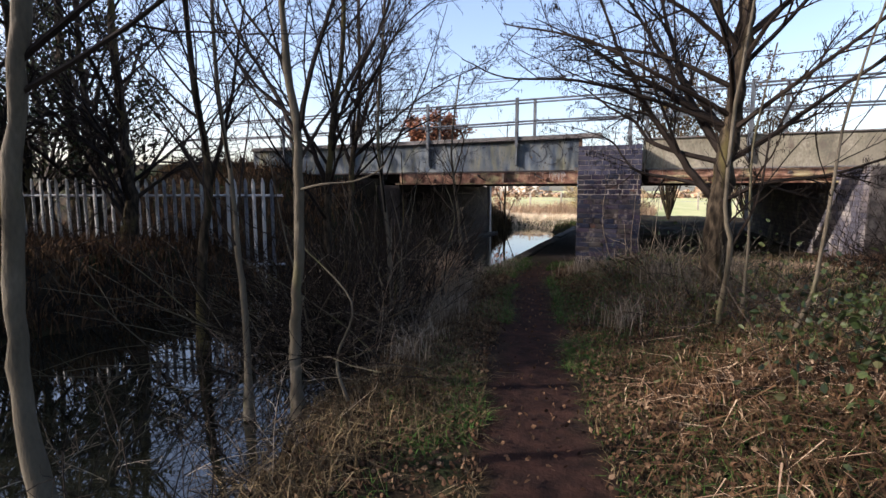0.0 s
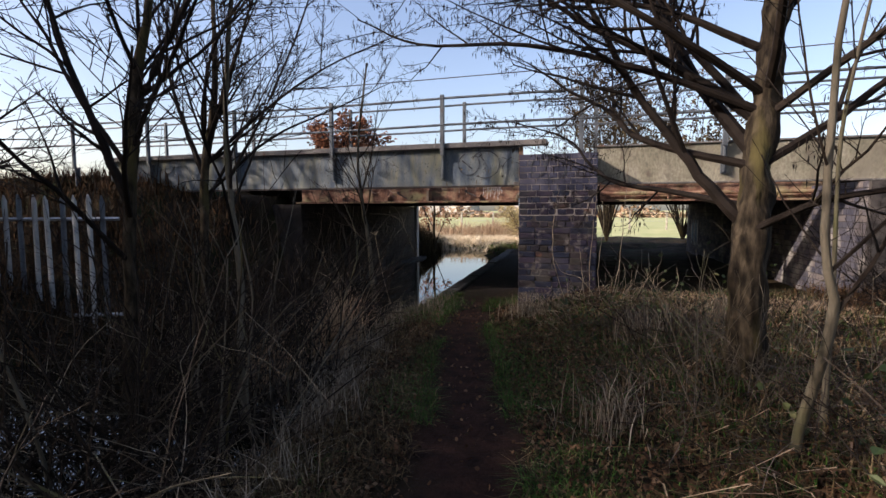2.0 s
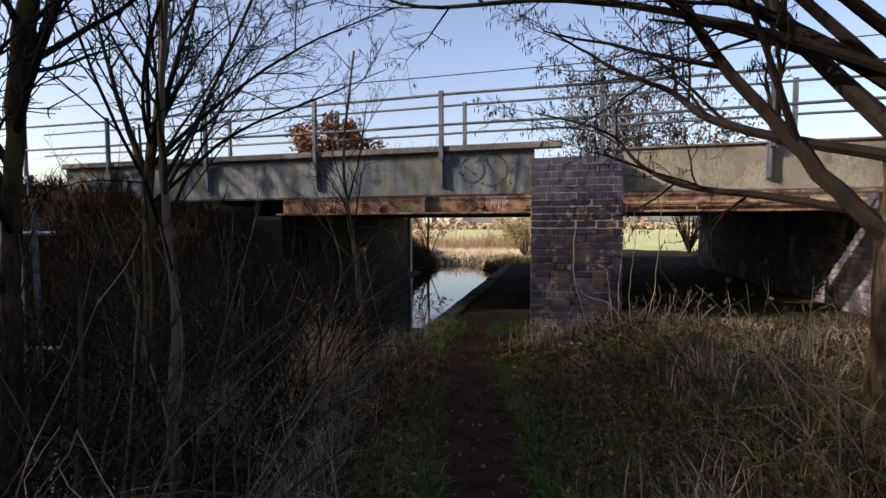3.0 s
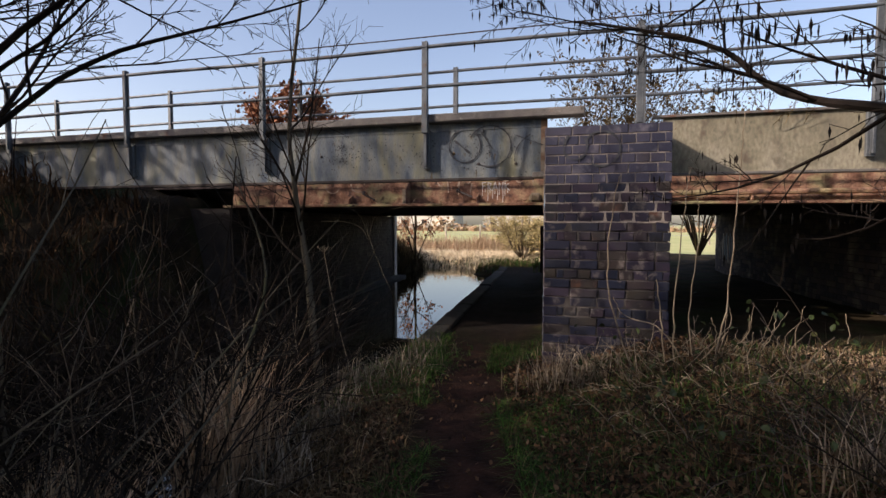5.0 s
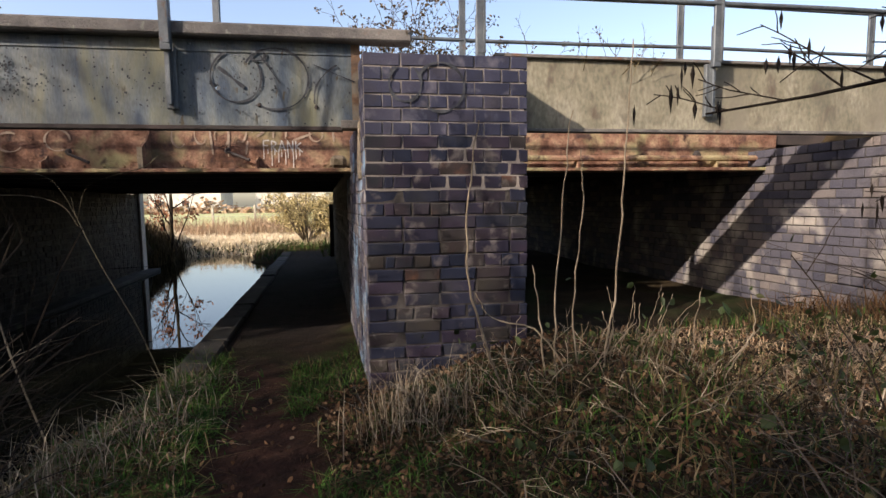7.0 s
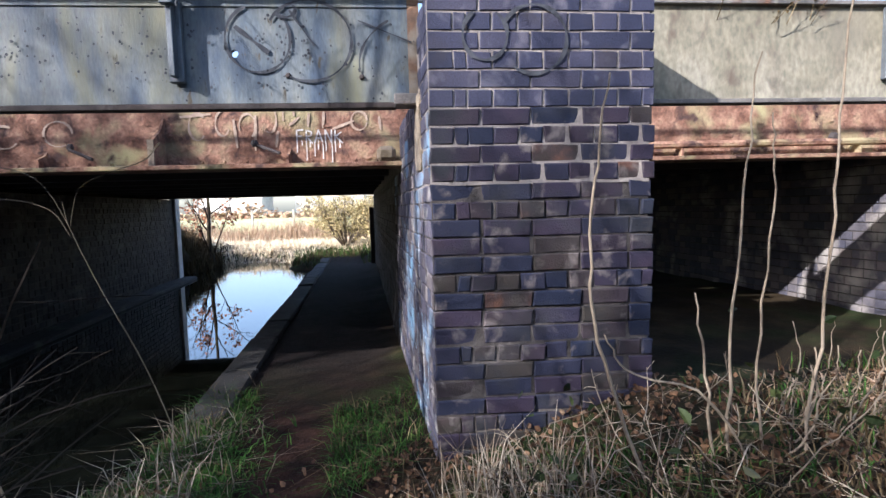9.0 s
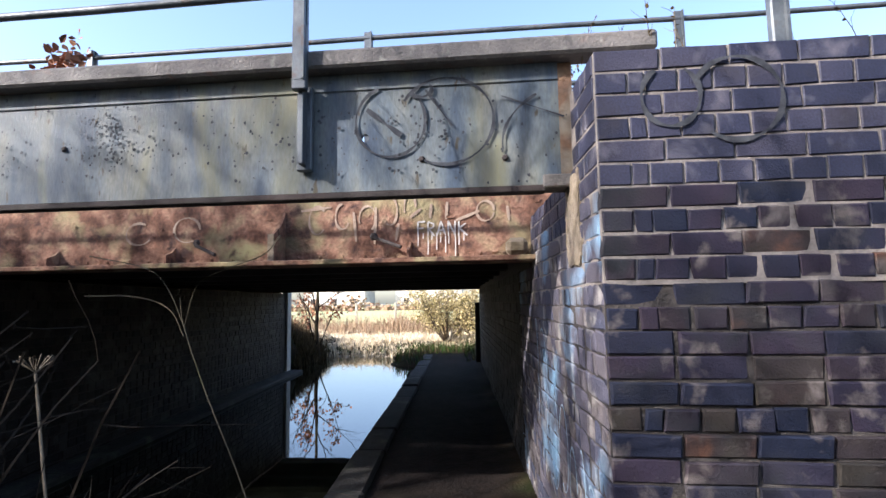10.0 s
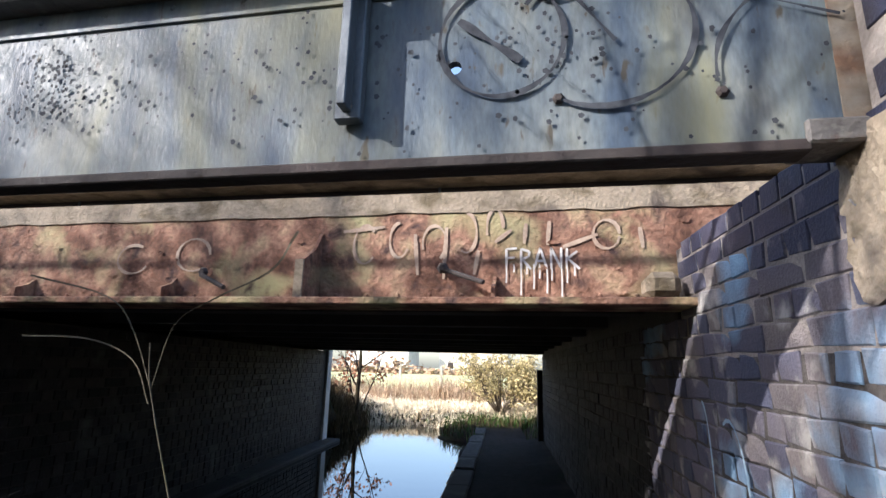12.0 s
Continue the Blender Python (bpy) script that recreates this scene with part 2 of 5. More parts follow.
def ground_material():
    m = surf("damp_earth_and_litter", [(0.25, (0.008, 0.006, 0.004)), (0.5, (0.02, 0.0145, 0.008)), (0.75, (0.05, 0.035, 0.018))], 3.0, 0.95, 1.0, 35, spec=0.1, stain=((0.018, 0.03, 0.008), 1.1, 0.5, 0.7))
    nt = m.node_tree
    b = nt.nodes["Principled BSDF"]
    old = b.inputs["Base Color"].links[0].from_socket
    geo = [n for n in nt.nodes if n.type == "NEW_GEOMETRY"][0]

    def layer(attr, ramp, scale, below):
        at = nt.nodes.new("ShaderNodeAttribute")
        at.attribute_name = attr
        n = nt.nodes.new("ShaderNodeTexNoise")
        n.inputs["Scale"].default_value, n.inputs["Detail"].default_value = scale, 9.0
        nt.links.new(geo.outputs["Position"], n.inputs["Vector"])
        cr = nt.nodes.new("ShaderNodeValToRGB")
        for e, (p, c) in zip(cr.color_ramp.elements, ramp):
            e.position, e.color = p, (*c, 1)
        nt.links.new(n.outputs[0], cr.inputs[0])
        mx = nt.nodes.new("ShaderNodeMix")
        mx.data_type = "RGBA"
        nt.links.new(at.outputs["Fac"], mx.inputs[0])
        nt.links.new(below, mx.inputs[6])
        nt.links.new(cr.outputs[0], mx.inputs[7])
        return mx.outputs[2]

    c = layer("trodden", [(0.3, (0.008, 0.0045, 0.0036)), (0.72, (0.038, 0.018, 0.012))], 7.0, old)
    # Tarmac-like passage floor, its colour darkened further for the deck's shade.
    c = layer("shaded_tarmac", [(0.3, (0.006, 0.005, 0.0048)), (0.7, (0.017, 0.0125, 0.011))], 9.0, c)
    # Far field grass, colour lightened to carry its strong sun.
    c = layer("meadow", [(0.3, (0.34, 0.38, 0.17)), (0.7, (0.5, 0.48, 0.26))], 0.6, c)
    nt.links.new(c, b.inputs["Base Color"])
    return m


def water_material():
    m = bpy.data.materials.new("still_canal_water")
    m.use_nodes = True
    nt = m.node_tree
    b = nt.nodes["Principled BSDF"]
    b.inputs["Base Color"].default_value = (0.008, 0.009, 0.006, 1)
    b.inputs["Roughness"].default_value, b.inputs["IOR"].default_value = 0.02, 1.8
    n = nt.nodes.new("ShaderNodeTexNoise")
    n.inputs["Scale"].default_value = 3.0
    geo = nt.nodes.new("ShaderNodeNewGeometry")
    nt.links.new(geo.outputs["Position"], n.inputs["Vector"])
    bu = nt.nodes.new("ShaderNodeBump")
    bu.inputs["Strength"].default_value, bu.inputs["Distance"].default_value = 0.02, 0.02
    nt.links.new(n.outputs[0], bu.inputs["Height"])
    nt.links.new(bu.outputs[0], b.inputs["Normal"])
    return m


M_GROUND, M_WATER = ground_material(), water_material()


# ---- ground, path and canal ----
def path_x(y):
    """Middle of the footpath."""
    if y < 9.5:
        return float(np.interp(y, [-6, 0, 2.3, 3.1, 5.7, 7.8, 9.5], [1.0, 0.2, -0.5, -0.8, -1.5, -2.1, -2.5]))
    return -2.5 + SKEW * (y - 9.5) if y < 18 else -3.14 - 0.06 * (y - 18) ** 1.6


def smooth_step(a, b, x):
    t = min(1.0, max(0.0, (x - a) / (b - a)))
    return t * t * (3 - 2 * t)


def bumps(x, y):
    return 0.05 * noise.noise(Vector((x * 0.9, y * 0.9, 0.3))) + 0.025 * noise.noise(Vector((x * 3.1, y * 3.1, 4.0)))


def ground_z(x, y):
    d = x - path_x(y)
    z = 0.0
    under = smooth_step(9.2, 9.9, y) * (1 - smooth_step(18.6, 20.0, y))
    if d > 0:
        z = 0.36 * smooth_step(0.35, 1.9, d) * (1 - 0.35 * under) + 0.45 * smooth_step(2.8, 6.5, d) * (1 - smooth_step(7.5, 9.4, y))
    else:
        z = -(1 - under) * 0.9 * smooth_step(0.5 + 0.6 * (1 - smooth_step(3.0, 6.0, y)), 3.1, -d) - under * 0.9 * smooth_step(0.62, 0.72, -d)
    far_bank = -5.4 if y < 8 else -6.05 + SKEW * (y - PIER_Y)
    if x < far_bank:
        z = -0.9 + 1.4 * smooth_step(far_bank, far_bank - 2.2, x)
    if y > 19.5 and x < -5.6:
        z = max(z, -0.9 + 1.3 * smooth_step(-6.0, -7.6, x))
    if y > 21.0:
        z = max(z, -0.5 + 0.6 * smooth_step(20.8, 23.5, y))
    if y > 23.5:
        z = 0.1 + 0.45 * smooth_step(24, 40, y)
    right_face = 2.75 + SKEW * (y - PIER_Y)
    if x < -6.2 + SKEW * (y - PIER_Y):
        z += smooth_step(7.6, 10.2, y) * (1 - smooth_step(18.2, 20.5, y)) * (1.72 + 0.48 * smooth_step(-7.3, -8.3, x) - z) * smooth_step(-6.1, -6.9, x)
    elif x > right_face:
        z += smooth_step(9.0, 10.4, y) * (1 - smooth_step(18.2, 20.5, y)) * (2.2 - z) * smooth_step(right_face, right_face + 0.6, x)
    near = smooth_step(0.2, 0.6, abs(d))
    return z + bumps(x, y) * (0.35 + 0.65 * near)


def build_ground():
    xs = [-400, -200, -90, -50, -32, -24, -19, -16] + [-14 + 0.5 * i for i in range(13)] + [round(-7.6 + 0.14 * i, 3) for i in range(74)] + [3.0 + 0.5 * i for i in range(15)] + [11, 13, 16, 20, 28, 45, 90, 200, 400]
    ys = [-400, -150, -60, -30, -18, -12, -9] + [-7 + 0.5 * i for i in range(14)] + [round(0.14 * i, 3) for i in range(165)] + [23.5 + i for i in range(12)] + [37, 40, 45, 52, 60, 75, 100, 150, 250, 400]
    V = [(x, y, ground_z(x, y)) for y in ys for x in xs]
    n = len(xs)
    F = [(j * n + i, j * n + i + 1, (j + 1) * n + i + 1, (j + 1) * n + i) for j in range(len(ys) - 1) for i in range(n - 1)]
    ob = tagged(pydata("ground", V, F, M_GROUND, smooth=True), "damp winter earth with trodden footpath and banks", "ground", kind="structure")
    trod = ob.data.attributes.new("trodden", "FLOAT", "POINT")
    tar = ob.data.attributes.new("shaded_tarmac", "FLOAT", "POINT")
    mead = ob.data.attributes.new("meadow", "FLOAT", "POINT")
    wide = 0.36
    a, b, c = [], [], []
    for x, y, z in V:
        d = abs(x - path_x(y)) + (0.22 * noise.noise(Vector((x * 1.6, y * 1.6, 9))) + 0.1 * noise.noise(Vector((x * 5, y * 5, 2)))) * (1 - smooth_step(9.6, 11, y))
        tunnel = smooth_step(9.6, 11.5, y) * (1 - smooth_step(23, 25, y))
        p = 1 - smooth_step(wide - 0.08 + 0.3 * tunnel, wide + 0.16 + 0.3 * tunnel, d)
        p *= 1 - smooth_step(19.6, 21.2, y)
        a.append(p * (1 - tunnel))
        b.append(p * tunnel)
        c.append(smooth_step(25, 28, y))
    trod.data.foreach_set("value", a)
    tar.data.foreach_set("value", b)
    mead.data.foreach_set("value", c)


build_ground()
tagged(pydata("water", [(-5.9, -40, WATER), (0.2, -40, WATER), (-0.6, 0, WATER), (-1.9, 9.0, WATER), (-2.45, 11, WATER), (-2.6, 23.6, WATER), (-9, 23.6, WATER), (-6.9, 18, WATER)], [(0, 1, 2, 3, 4, 5, 6, 7)], M_WATER), "still dark canal water mirroring the sky", "water", kind="structure")

# ---- bridge walls ----
wall_pier = tagged(block("wall_pier", -1.675, -0.655, PIER_Y + 0.013, FAR_Y, -0.5, 1.36, M_OLDMORTAR, shear=SKEW), "blue and brown brick bridge pier with pale mortar", "pier", kind="structure")
block("pier_head", -1.675, -0.655, PIER_Y + 0.0055, 9.56, 1.36, 2.2, M_MORTAR, wall_pier, shear=SKEW)
block("bearing_ledge", -1.675, -0.655, 9.56, 10.825, 1.36, 1.845, M_MORTAR, wall_pier, shear=SKEW)


def render_patch(y0, y1, z0, z1, seed):
    """Rough remains of render on the pier's canal side, with a broken outline."""
    rng = random.Random(seed)
    bm = bmesh.new()
    n = 14
    grid = {}
    for i in range(n + 1):
        for j in range(n + 1):
            y, z = y0 + (y1 - y0) * i / n, z0 + (z1 - z0) * j / n
            edge = min(i, n - i, j, n - j)
            out = 0.006 + 0.007 * noise.noise(Vector((y * 30, z * 30, seed)))
            shift = 0.012 if edge < 2 else 0.004
            grid[i, j] = (y + rng.uniform(-shift, shift), z + rng.uniform(-shift, shift), max(0.003, out))
    for i in range(n):
        for j in range(n):
            u, w = (i + 0.5) / n * 2 - 1, (j + 0.5) / n * 2 - 1
            if abs(u) ** 10 + abs(w) ** 10 + 0.35 * noise.noise(Vector((u * 2.2, w * 2.2, seed))) > 0.95:
                continue
            quad = [grid[c] for c in ((i, j), (i + 1, j), (i + 1, j + 1), (i, j + 1))]
            bm.faces.new([bm.verts.new((-1.68 + SKEW * (y - PIER_Y) - o, y, z)) for y, z, o in quad])
    bmesh.ops.remove_doubles(bm, verts=bm.verts, dist=0.0005)
    r = bmesh.ops.extrude_face_region(bm, geom=bm.faces[:])
    for v in r["geom"]:
        if isinstance(v, bmesh.types.BMVert):
            v.co.x += 0.02
    bmesh.ops.recalc_face_normals(bm, faces=bm.faces)
    part("render_patch", bm, M_CONC, wall_pier, "crumbling buff render below the girder end")


render_patch(9.44, 9.68, 1.46, 1.842, 3)
block("wall_core", -1.675, -0.655, 10.87, FAR_Y, 1.36, 1.86, M_SHADEBRICK, wall_pier, shear=SKEW)
wall_left = tagged(block("wall_left", -9.0, -5.99, 10.62, FAR_Y, -0.9, 1.56, M_SHADEBRICK, shear=SKEW), "dark brick abutment wall, passage shade put into its colour", "wall", kind="structure")
wall_right = tagged(block("wall_right", 2.47, 5.0, 9.35, FAR_Y, -0.9, 1.78, M_OLDMORTAR, shear=SKEW), "brick abutment wall lit by strips of sun", "wall", kind="structure")
block("ledge", -6.0, -5.66, 9.8, FAR_Y + 0.3, -0.9, -0.14, M_STONE, wall_left, bevel=0.02, shear=SKEW, label="wet stone ledge at the water")
# Thin pale block standing at the wall's far corner.
block("quoin", -6.06, -5.93, FAR_Y, FAR_Y + 0.25, -0.4, 1.62, M_WALLFAR, wall_left, bevel=0.01, shear=SKEW, label="pale upright strip at the far corner")
block("end_post", -1.78, -1.68, FAR_Y, FAR_Y + 0.1, 0.0, 1.3, M_DARKSTEEL, wall_pier, bevel=0.01, shear=SKEW)

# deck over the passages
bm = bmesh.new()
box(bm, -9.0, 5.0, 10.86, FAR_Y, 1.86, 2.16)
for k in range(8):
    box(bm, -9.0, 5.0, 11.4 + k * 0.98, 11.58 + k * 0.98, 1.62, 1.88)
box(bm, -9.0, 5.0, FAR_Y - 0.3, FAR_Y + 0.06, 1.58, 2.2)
# Slab and cross beams share one dark colour.
tagged(part("ceiling", bm, M_DARKSTEEL), "dark underside of the railway deck", "ceiling", kind="structure")


# ---- kerb of the towpath ----
kerb = tagged(new("kerb"), "line of worn stone kerbs beside the canal", "kerb", kind="structure")
yk = 9.95
rk = random.Random(5)
while yk < 19.6:
    length = rk.uniform(0.75, 1.05)
    xk = -3.03 + SKEW * 0.9 * (yk - 9.9)
    bm = bmesh.new()
    box(bm, -0.13, 0.13, 0.006, length - 0.006, -0.5, 0.035, 0.018)
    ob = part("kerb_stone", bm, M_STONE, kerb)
    ob.location = (xk, yk, rk.uniform(-0.012, 0.012))
    ob.rotation_euler = (0, 0, math.atan(-SKEW * 0.9) + rk.uniform(-0.01, 0.01))
    yk += length


# ---- steel girders ----
def ribbon(name, pts, width, y, material, parent, label=""):
    """A flat painted stroke in the x-z plane at depth y."""
    V, F = [], []
    n = len(pts)
    for i, (x, z) in enumerate(pts):
        x0, z0 = pts[max(i - 1, 0)]
        x1, z1 = pts[min(i + 1, n - 1)]
        l = math.hypot(x1 - x0, z1 - z0) or 1
        nx, nz = -(z1 - z0) / l, (x1 - x0) / l
        w = width * (0.75 + 0.35 * math.sin(i * 0.9)) / 2
        V += [(x + nx * w, y, z + nz * w), (x - nx * w, y, z - nz * w)]
    for i in range(n - 1):
        F.append((2 * i, 2 * i + 1, 2 * i + 3, 2 * i + 2))
    return pydata(name, V, F, material, parent, label)


def arc(cx, cz, rx, rz, a0, a1, n=26):
    return [(cx + rx * math.cos(radians(a0 + (a1 - a0) * i / n)), cz + rz * math.sin(radians(a0 + (a1 - a0) * i / n))) for i in range(n + 1)]


def web_with_hole(x0, x1, y0, y1, z0, z1, hx, hz, r):
    bm = bmesh.new()
    ring = 12
    for y, flip in ((y0, False), (y1, True)):
        corner = [(x0, z0), (hx - 0.3, z0), (hx + 0.3, z0), (x1, z0), (x0, z1), (hx - 0.3, z1), (hx + 0.3, z1), (x1, z1)]
        v = [bm.verts.new((a, y, b)) for a, b in corner]
        bm.faces.new((v[0], v[1], v[5], v[4]))
        bm.faces.new((v[2], v[3], v[7], v[6]))
        h = [bm.verts.new((hx + r * math.cos(2 * math.pi * (k + 0.5) / ring), y, hz + r * math.sin(2 * math.pi * (k + 0.5) / ring))) for k in range(ring)]
        # four fans from the hole to the corners of its panel
        bm.faces.new((v[6], v[5], h[4], h[3], h[2], h[1]))
        bm.faces.new((v[5], v[1], h[7], h[6], h[5], h[4]))
        bm.faces.new((v[1], v[2], h[10], h[9], h[8], h[7]))
        bm.faces.new((v[2], v[6], h[1], h[0], h[11], h[10]))
        if not flip:
            front_ring = h
    for k in range(ring):
        bm.faces.new((front_ring[k], front_ring[(k + 1) % ring], h[(k + 1) % ring], h[k]))
    bmesh.ops.recalc_face_normals(bm, faces=bm.faces)
    return bm


def rivet_row(name, xs, y, z, r, material, parent):
    V, F = [], []
    for x in xs:
        b = len(V)
        for k in range(6):
            w = math.pi * k / 3
            V.append((x + r * math.cos(w), y, z + r * math.sin(w)))
        for k in range(6):
            w = math.pi * k / 3
            V.append((x + 0.55 * r * math.cos(w), y - 0.6 * r, z + 0.55 * r * math.sin(w)))
        F.append(tuple(b + 6 + k for k in range(5, -1, -1)))
        F += [(b + k, b + 6 + k, b + 6 + (k + 1) % 6, b + (k + 1) % 6) for k in range(6)]
    ob = pydata(name, V, F, material, parent)
    if len(xs) > 3:
        ob["kind"] = "stuff"
    return ob


def left_girder():
    g = tagged(new("girder"), "grey painted steel plate girder with spray-painted loops", "girder")
    part("web", web_with_hole(-9.6, -1.75, 9.58, 9.605, 1.815, 2.37, -2.62, 2.06, 0.019), M_GREY, g)
    block("end_plate", -1.75, -1.69, 9.577, 9.61, 1.86, 2.36, M_RUSTDARK, g, label="rusty end plate")
    block("top_flange", -9.6, -1.34, 9.49, 9.625, 2.365, 2.45, M_FLANGE, g, bevel=0.012, label="dark pitted top flange")
    block("lap_plate", -9.6, -1.75, 9.572, 9.5805, 2.285, 2.364, M_GREY, g, bevel=0.002)
    # Darker steel than the other flanges: the underside's shadow is painted in.
    block("bottom_flange", -9.6, -1.82, 9.575, 9.65, 1.785, 1.8145, M_DARKSTEEL, g, bevel=0.004)
    block("bearing", -1.83, -1.68, 9.567, 9.7, 1.8, 1.858, M_FLANGE, g, bevel=0.006, label="dark bearing plate")
    rivet_row("rivets", [-5.6 + 0.235 * i for i in range(17)], 9.573, 2.335, 0.012, M_GREY, g)
    y = 9.5705
    ribbon("painted_loop", arc(-2.5, 2.13, 0.16, 0.165, 110, 400), 0.016, y, M_BLACKPAINT, g, "black sprayed loop")
    ribbon("painted_loop", arc(-2.25, 2.12, 0.215, 0.2, 150, -120), 0.016, y - 0.001, M_BLACKPAINT, g, "black sprayed loop")
    ribbon("painted_stroke", [(-2.61 + 0.016 * i, 2.19 - 0.013 * i) for i in range(11)], 0.024, y - 0.002, M_BLACKPAINT, g)
    ribbon("painted_stroke", [(-2.34 + 0.015 * i, 2.27 - 0.022 * i) for i in range(9)], 0.012, y - 0.002, M_BLACKPAINT, g)
    ribbon("painted_stroke", arc(-2.36, 2.27, 0.05, 0.035, 200, 400, 12), 0.02, y - 0.003, M_BLACKPAINT, g)
    ribbon("painted_stroke", arc(-1.6, 2.0, 0.4, 0.28, 128, 185, 14), 0.014, y - 0.002, M_BLACKPAINT, g)
    ribbon("painted_stroke", [(-2.0 + 0.03 * i, 2.22 - 0.012 * i) for i in range(10)], 0.008, y - 0.003, M_BLACKPAINT, g)
    rs = random.Random(3)
    for cx, cz, n, s in ((-3.85, 2.11, 110, 0.08), (-3.2, 2.08, 130, 0.4), (-4.8, 2.08, 130, 0.5), (-2.3, 2.03, 110, 0.4)):
        V, F = [], []
        for _ in range(n):
            px, pz = rs.gauss(cx, s), min(2.27, max(1.83, rs.gauss(cz, min(s, 0.11))))
            r, b = rs.uniform(0.003, 0.009), len(V)
            V += [(px + r * math.cos(k * 1.2566) * rs.uniform(0.6, 1.2), y, pz + r * math.sin(k * 1.2566)) for k in range(5)]
            F.append((b + 4, b + 3, b + 2, b + 1, b))
        pydata("paint_flakes", V, F, M_BLACKPAINT, g, "dark spots where the paint has flaked")["kind"] = "stuff"
    for bx, bz in ((-4.1, 2.075), (-2.36, 1.95), (-1.99, 1.94)):
        rivet_row("bolt", [bx], 9.576, bz, 0.016, M_DARKSTEEL, g)
    return g


def right_girder():
    g = tagged(new("girder"), "buff lichen-stained steel plate girder in full sun", "girder")
    block("web", -0.66, 6.5, 9.58, 9.605, 1.815, 2.31, M_BUFF, g)
    block("top_flange", -0.75, 6.5, 9.55, 9.63, 2.31, 2.335, M_FLANGE, g, bevel=0.004, label="thin dark top flange")
    block("bottom_flange", -0.6, 6.5, 9.56, 9.64, 1.79, 1.8145, M_FLANGE, g, bevel=0.004)
    return g


def rusty_girder(x0, x1, stiffs, smalls, label):
    g = tagged(new("rusty_girder"), label, "girder")
    block("web", x0, x1, 10.83, 10.855, 1.605, 2.065, M_RUST, g)
    block("bottom_flange", x0, x1, 10.60, 10.86, 1.57, 1.604, M_RUST, g, bevel=0.006)
    bm = bmesh.new()
    n = 60
    rows = []
    for k in range(n + 1):
        x = x0 + (x1 - x0) * k / n
        low = 2.055 + 0.012 * noise.noise(Vector((x * 6, 0, 0))) + 0.008 * noise.noise(Vector((x * 21, 3, 0)))
        rows.append([bm.verts.new((x, yy, zz)) for yy, zz in ((10.9, low), (10.822, low), (10.822 + 0.006 * noise.noise(Vector((x * 5, 7, 0))), 2.163), (10.9, 2.163))])
    for k in range(n):
        for q in range(4):
            bm.faces.new((rows[k][q], rows[k][(q + 1) % 4], rows[k + 1][(q + 1) % 4], rows[k + 1][q]))
    bmesh.ops.recalc_face_normals(bm, faces=bm.faces)
    part("render_band", bm, M_CONC, g, "crumbling buff edge of the deck")
    # Not a real flange: dark strip standing in for the shaded gap below the slab.
    block("top_flange", x0, x1, 10.95, 11.1, 2.165, 2.235, M_DARKSTEEL, g)
    block("deck_slab", x0, x1, 10.8, 11.1, 2.236, 2.262, M_CONC, g, bevel=0.006, label="thin pale slab at the deck edge")
    for x, h in [(s, 0.36) for s in stiffs] + [(s, 0.13) for s in smalls]:
        bm = bmesh.new()
        d = 0.2 if h > 0.2 else 0.11
        shape = [(10.83 - d, 1.605), (10.829, 1.605), (10.829, 1.605 + h), (10.83 - 0.35 * d, 1.605 + 0.72 * h), (10.83 - d, 1.605 + 0.5 * h)]
        a = [bm.verts.new((x - 0.008, yy, zz)) for yy, zz in shape]
        b = [bm.verts.new((x + 0.008, yy, zz)) for yy, zz in shape]
        bm.faces.new(a)
        bm.faces.new(b[::-1])
        for k in range(5):
            bm.faces.new((a[k], b[k], b[(k + 1) % 5], a[(k + 1) % 5]))
        bmesh.ops.recalc_face_normals(bm, faces=bm.faces)
        part("gusset", bm, M_RUST, g)
        if h > 0.2:
            block("gusset_face", x - 0.03, x + 0.012, 10.62, 10.632, 1.605, 1.605 + 0.5 * h, M_CONC, g, label="pale edge plate")
    rivet_row("rivets", [x0 + 0.06 + 0.16 * i for i in range(int((x1 - x0) / 0.16))], 10.829, 1.64, 0.012, M_RUST, g)
    rr = random.Random(int(x0 * 10))
    bm = bmesh.new()
    for _ in range(26):
        cx, cz = rr.uniform(x0 + 0.1, x1 - 0.1), rr.uniform(1.64, 2.0)
        r = rr.uniform(0.012, 0.04)
        bm.faces.new([bm.verts.new((cx + r * rr.uniform(0.5, 1.2) * math.cos(-k), 10.826 - rr.uniform(0, 0.01), cz + 0.6 * r * rr.uniform(0.5, 1.2) * math.sin(-k))) for k in range(6)])
    part("scale_flakes", bm, M_RUST, g, "curled flakes of rust")["kind"] = "stuff"
    return g


def rod(name, a, b, r, material, parent, sides=8):
    V, F = [], []
    tube_into(V, F, [Vector(a), Vector(b)], [r, r], sides)
    return pydata(name, V, F, material, parent)


left_girder()
right_girder()
rg = rusty_girder(-6.2, -1.2, (-3.52,), (-5.25, -4.34, -2.62), "rusty riveted girder with faded white graffiti")
rod("tie_rod", (-4.15, 10.77, 1.74), (-3.95, 10.68, 1.66), 0.012, M_DARKSTEEL, rg)
rod("tie_rod", (-2.86, 10.78, 1.76), (-2.66, 10.68, 1.68), 0.012, M_DARKSTEEL, rg)
rivet_row("bolt", [-4.16], 10.80, 1.76, 0.03, M_DARKSTEEL, rg)
rivet_row("bolt", [-2.87], 10.80, 1.77, 0.03, M_DARKSTEEL, rg)
block("packing_stone", -1.97, -1.83, 10.64, 10.8, 1.606, 1.72, M_CONC, rg, bevel=0.03)
yr = 10.8235
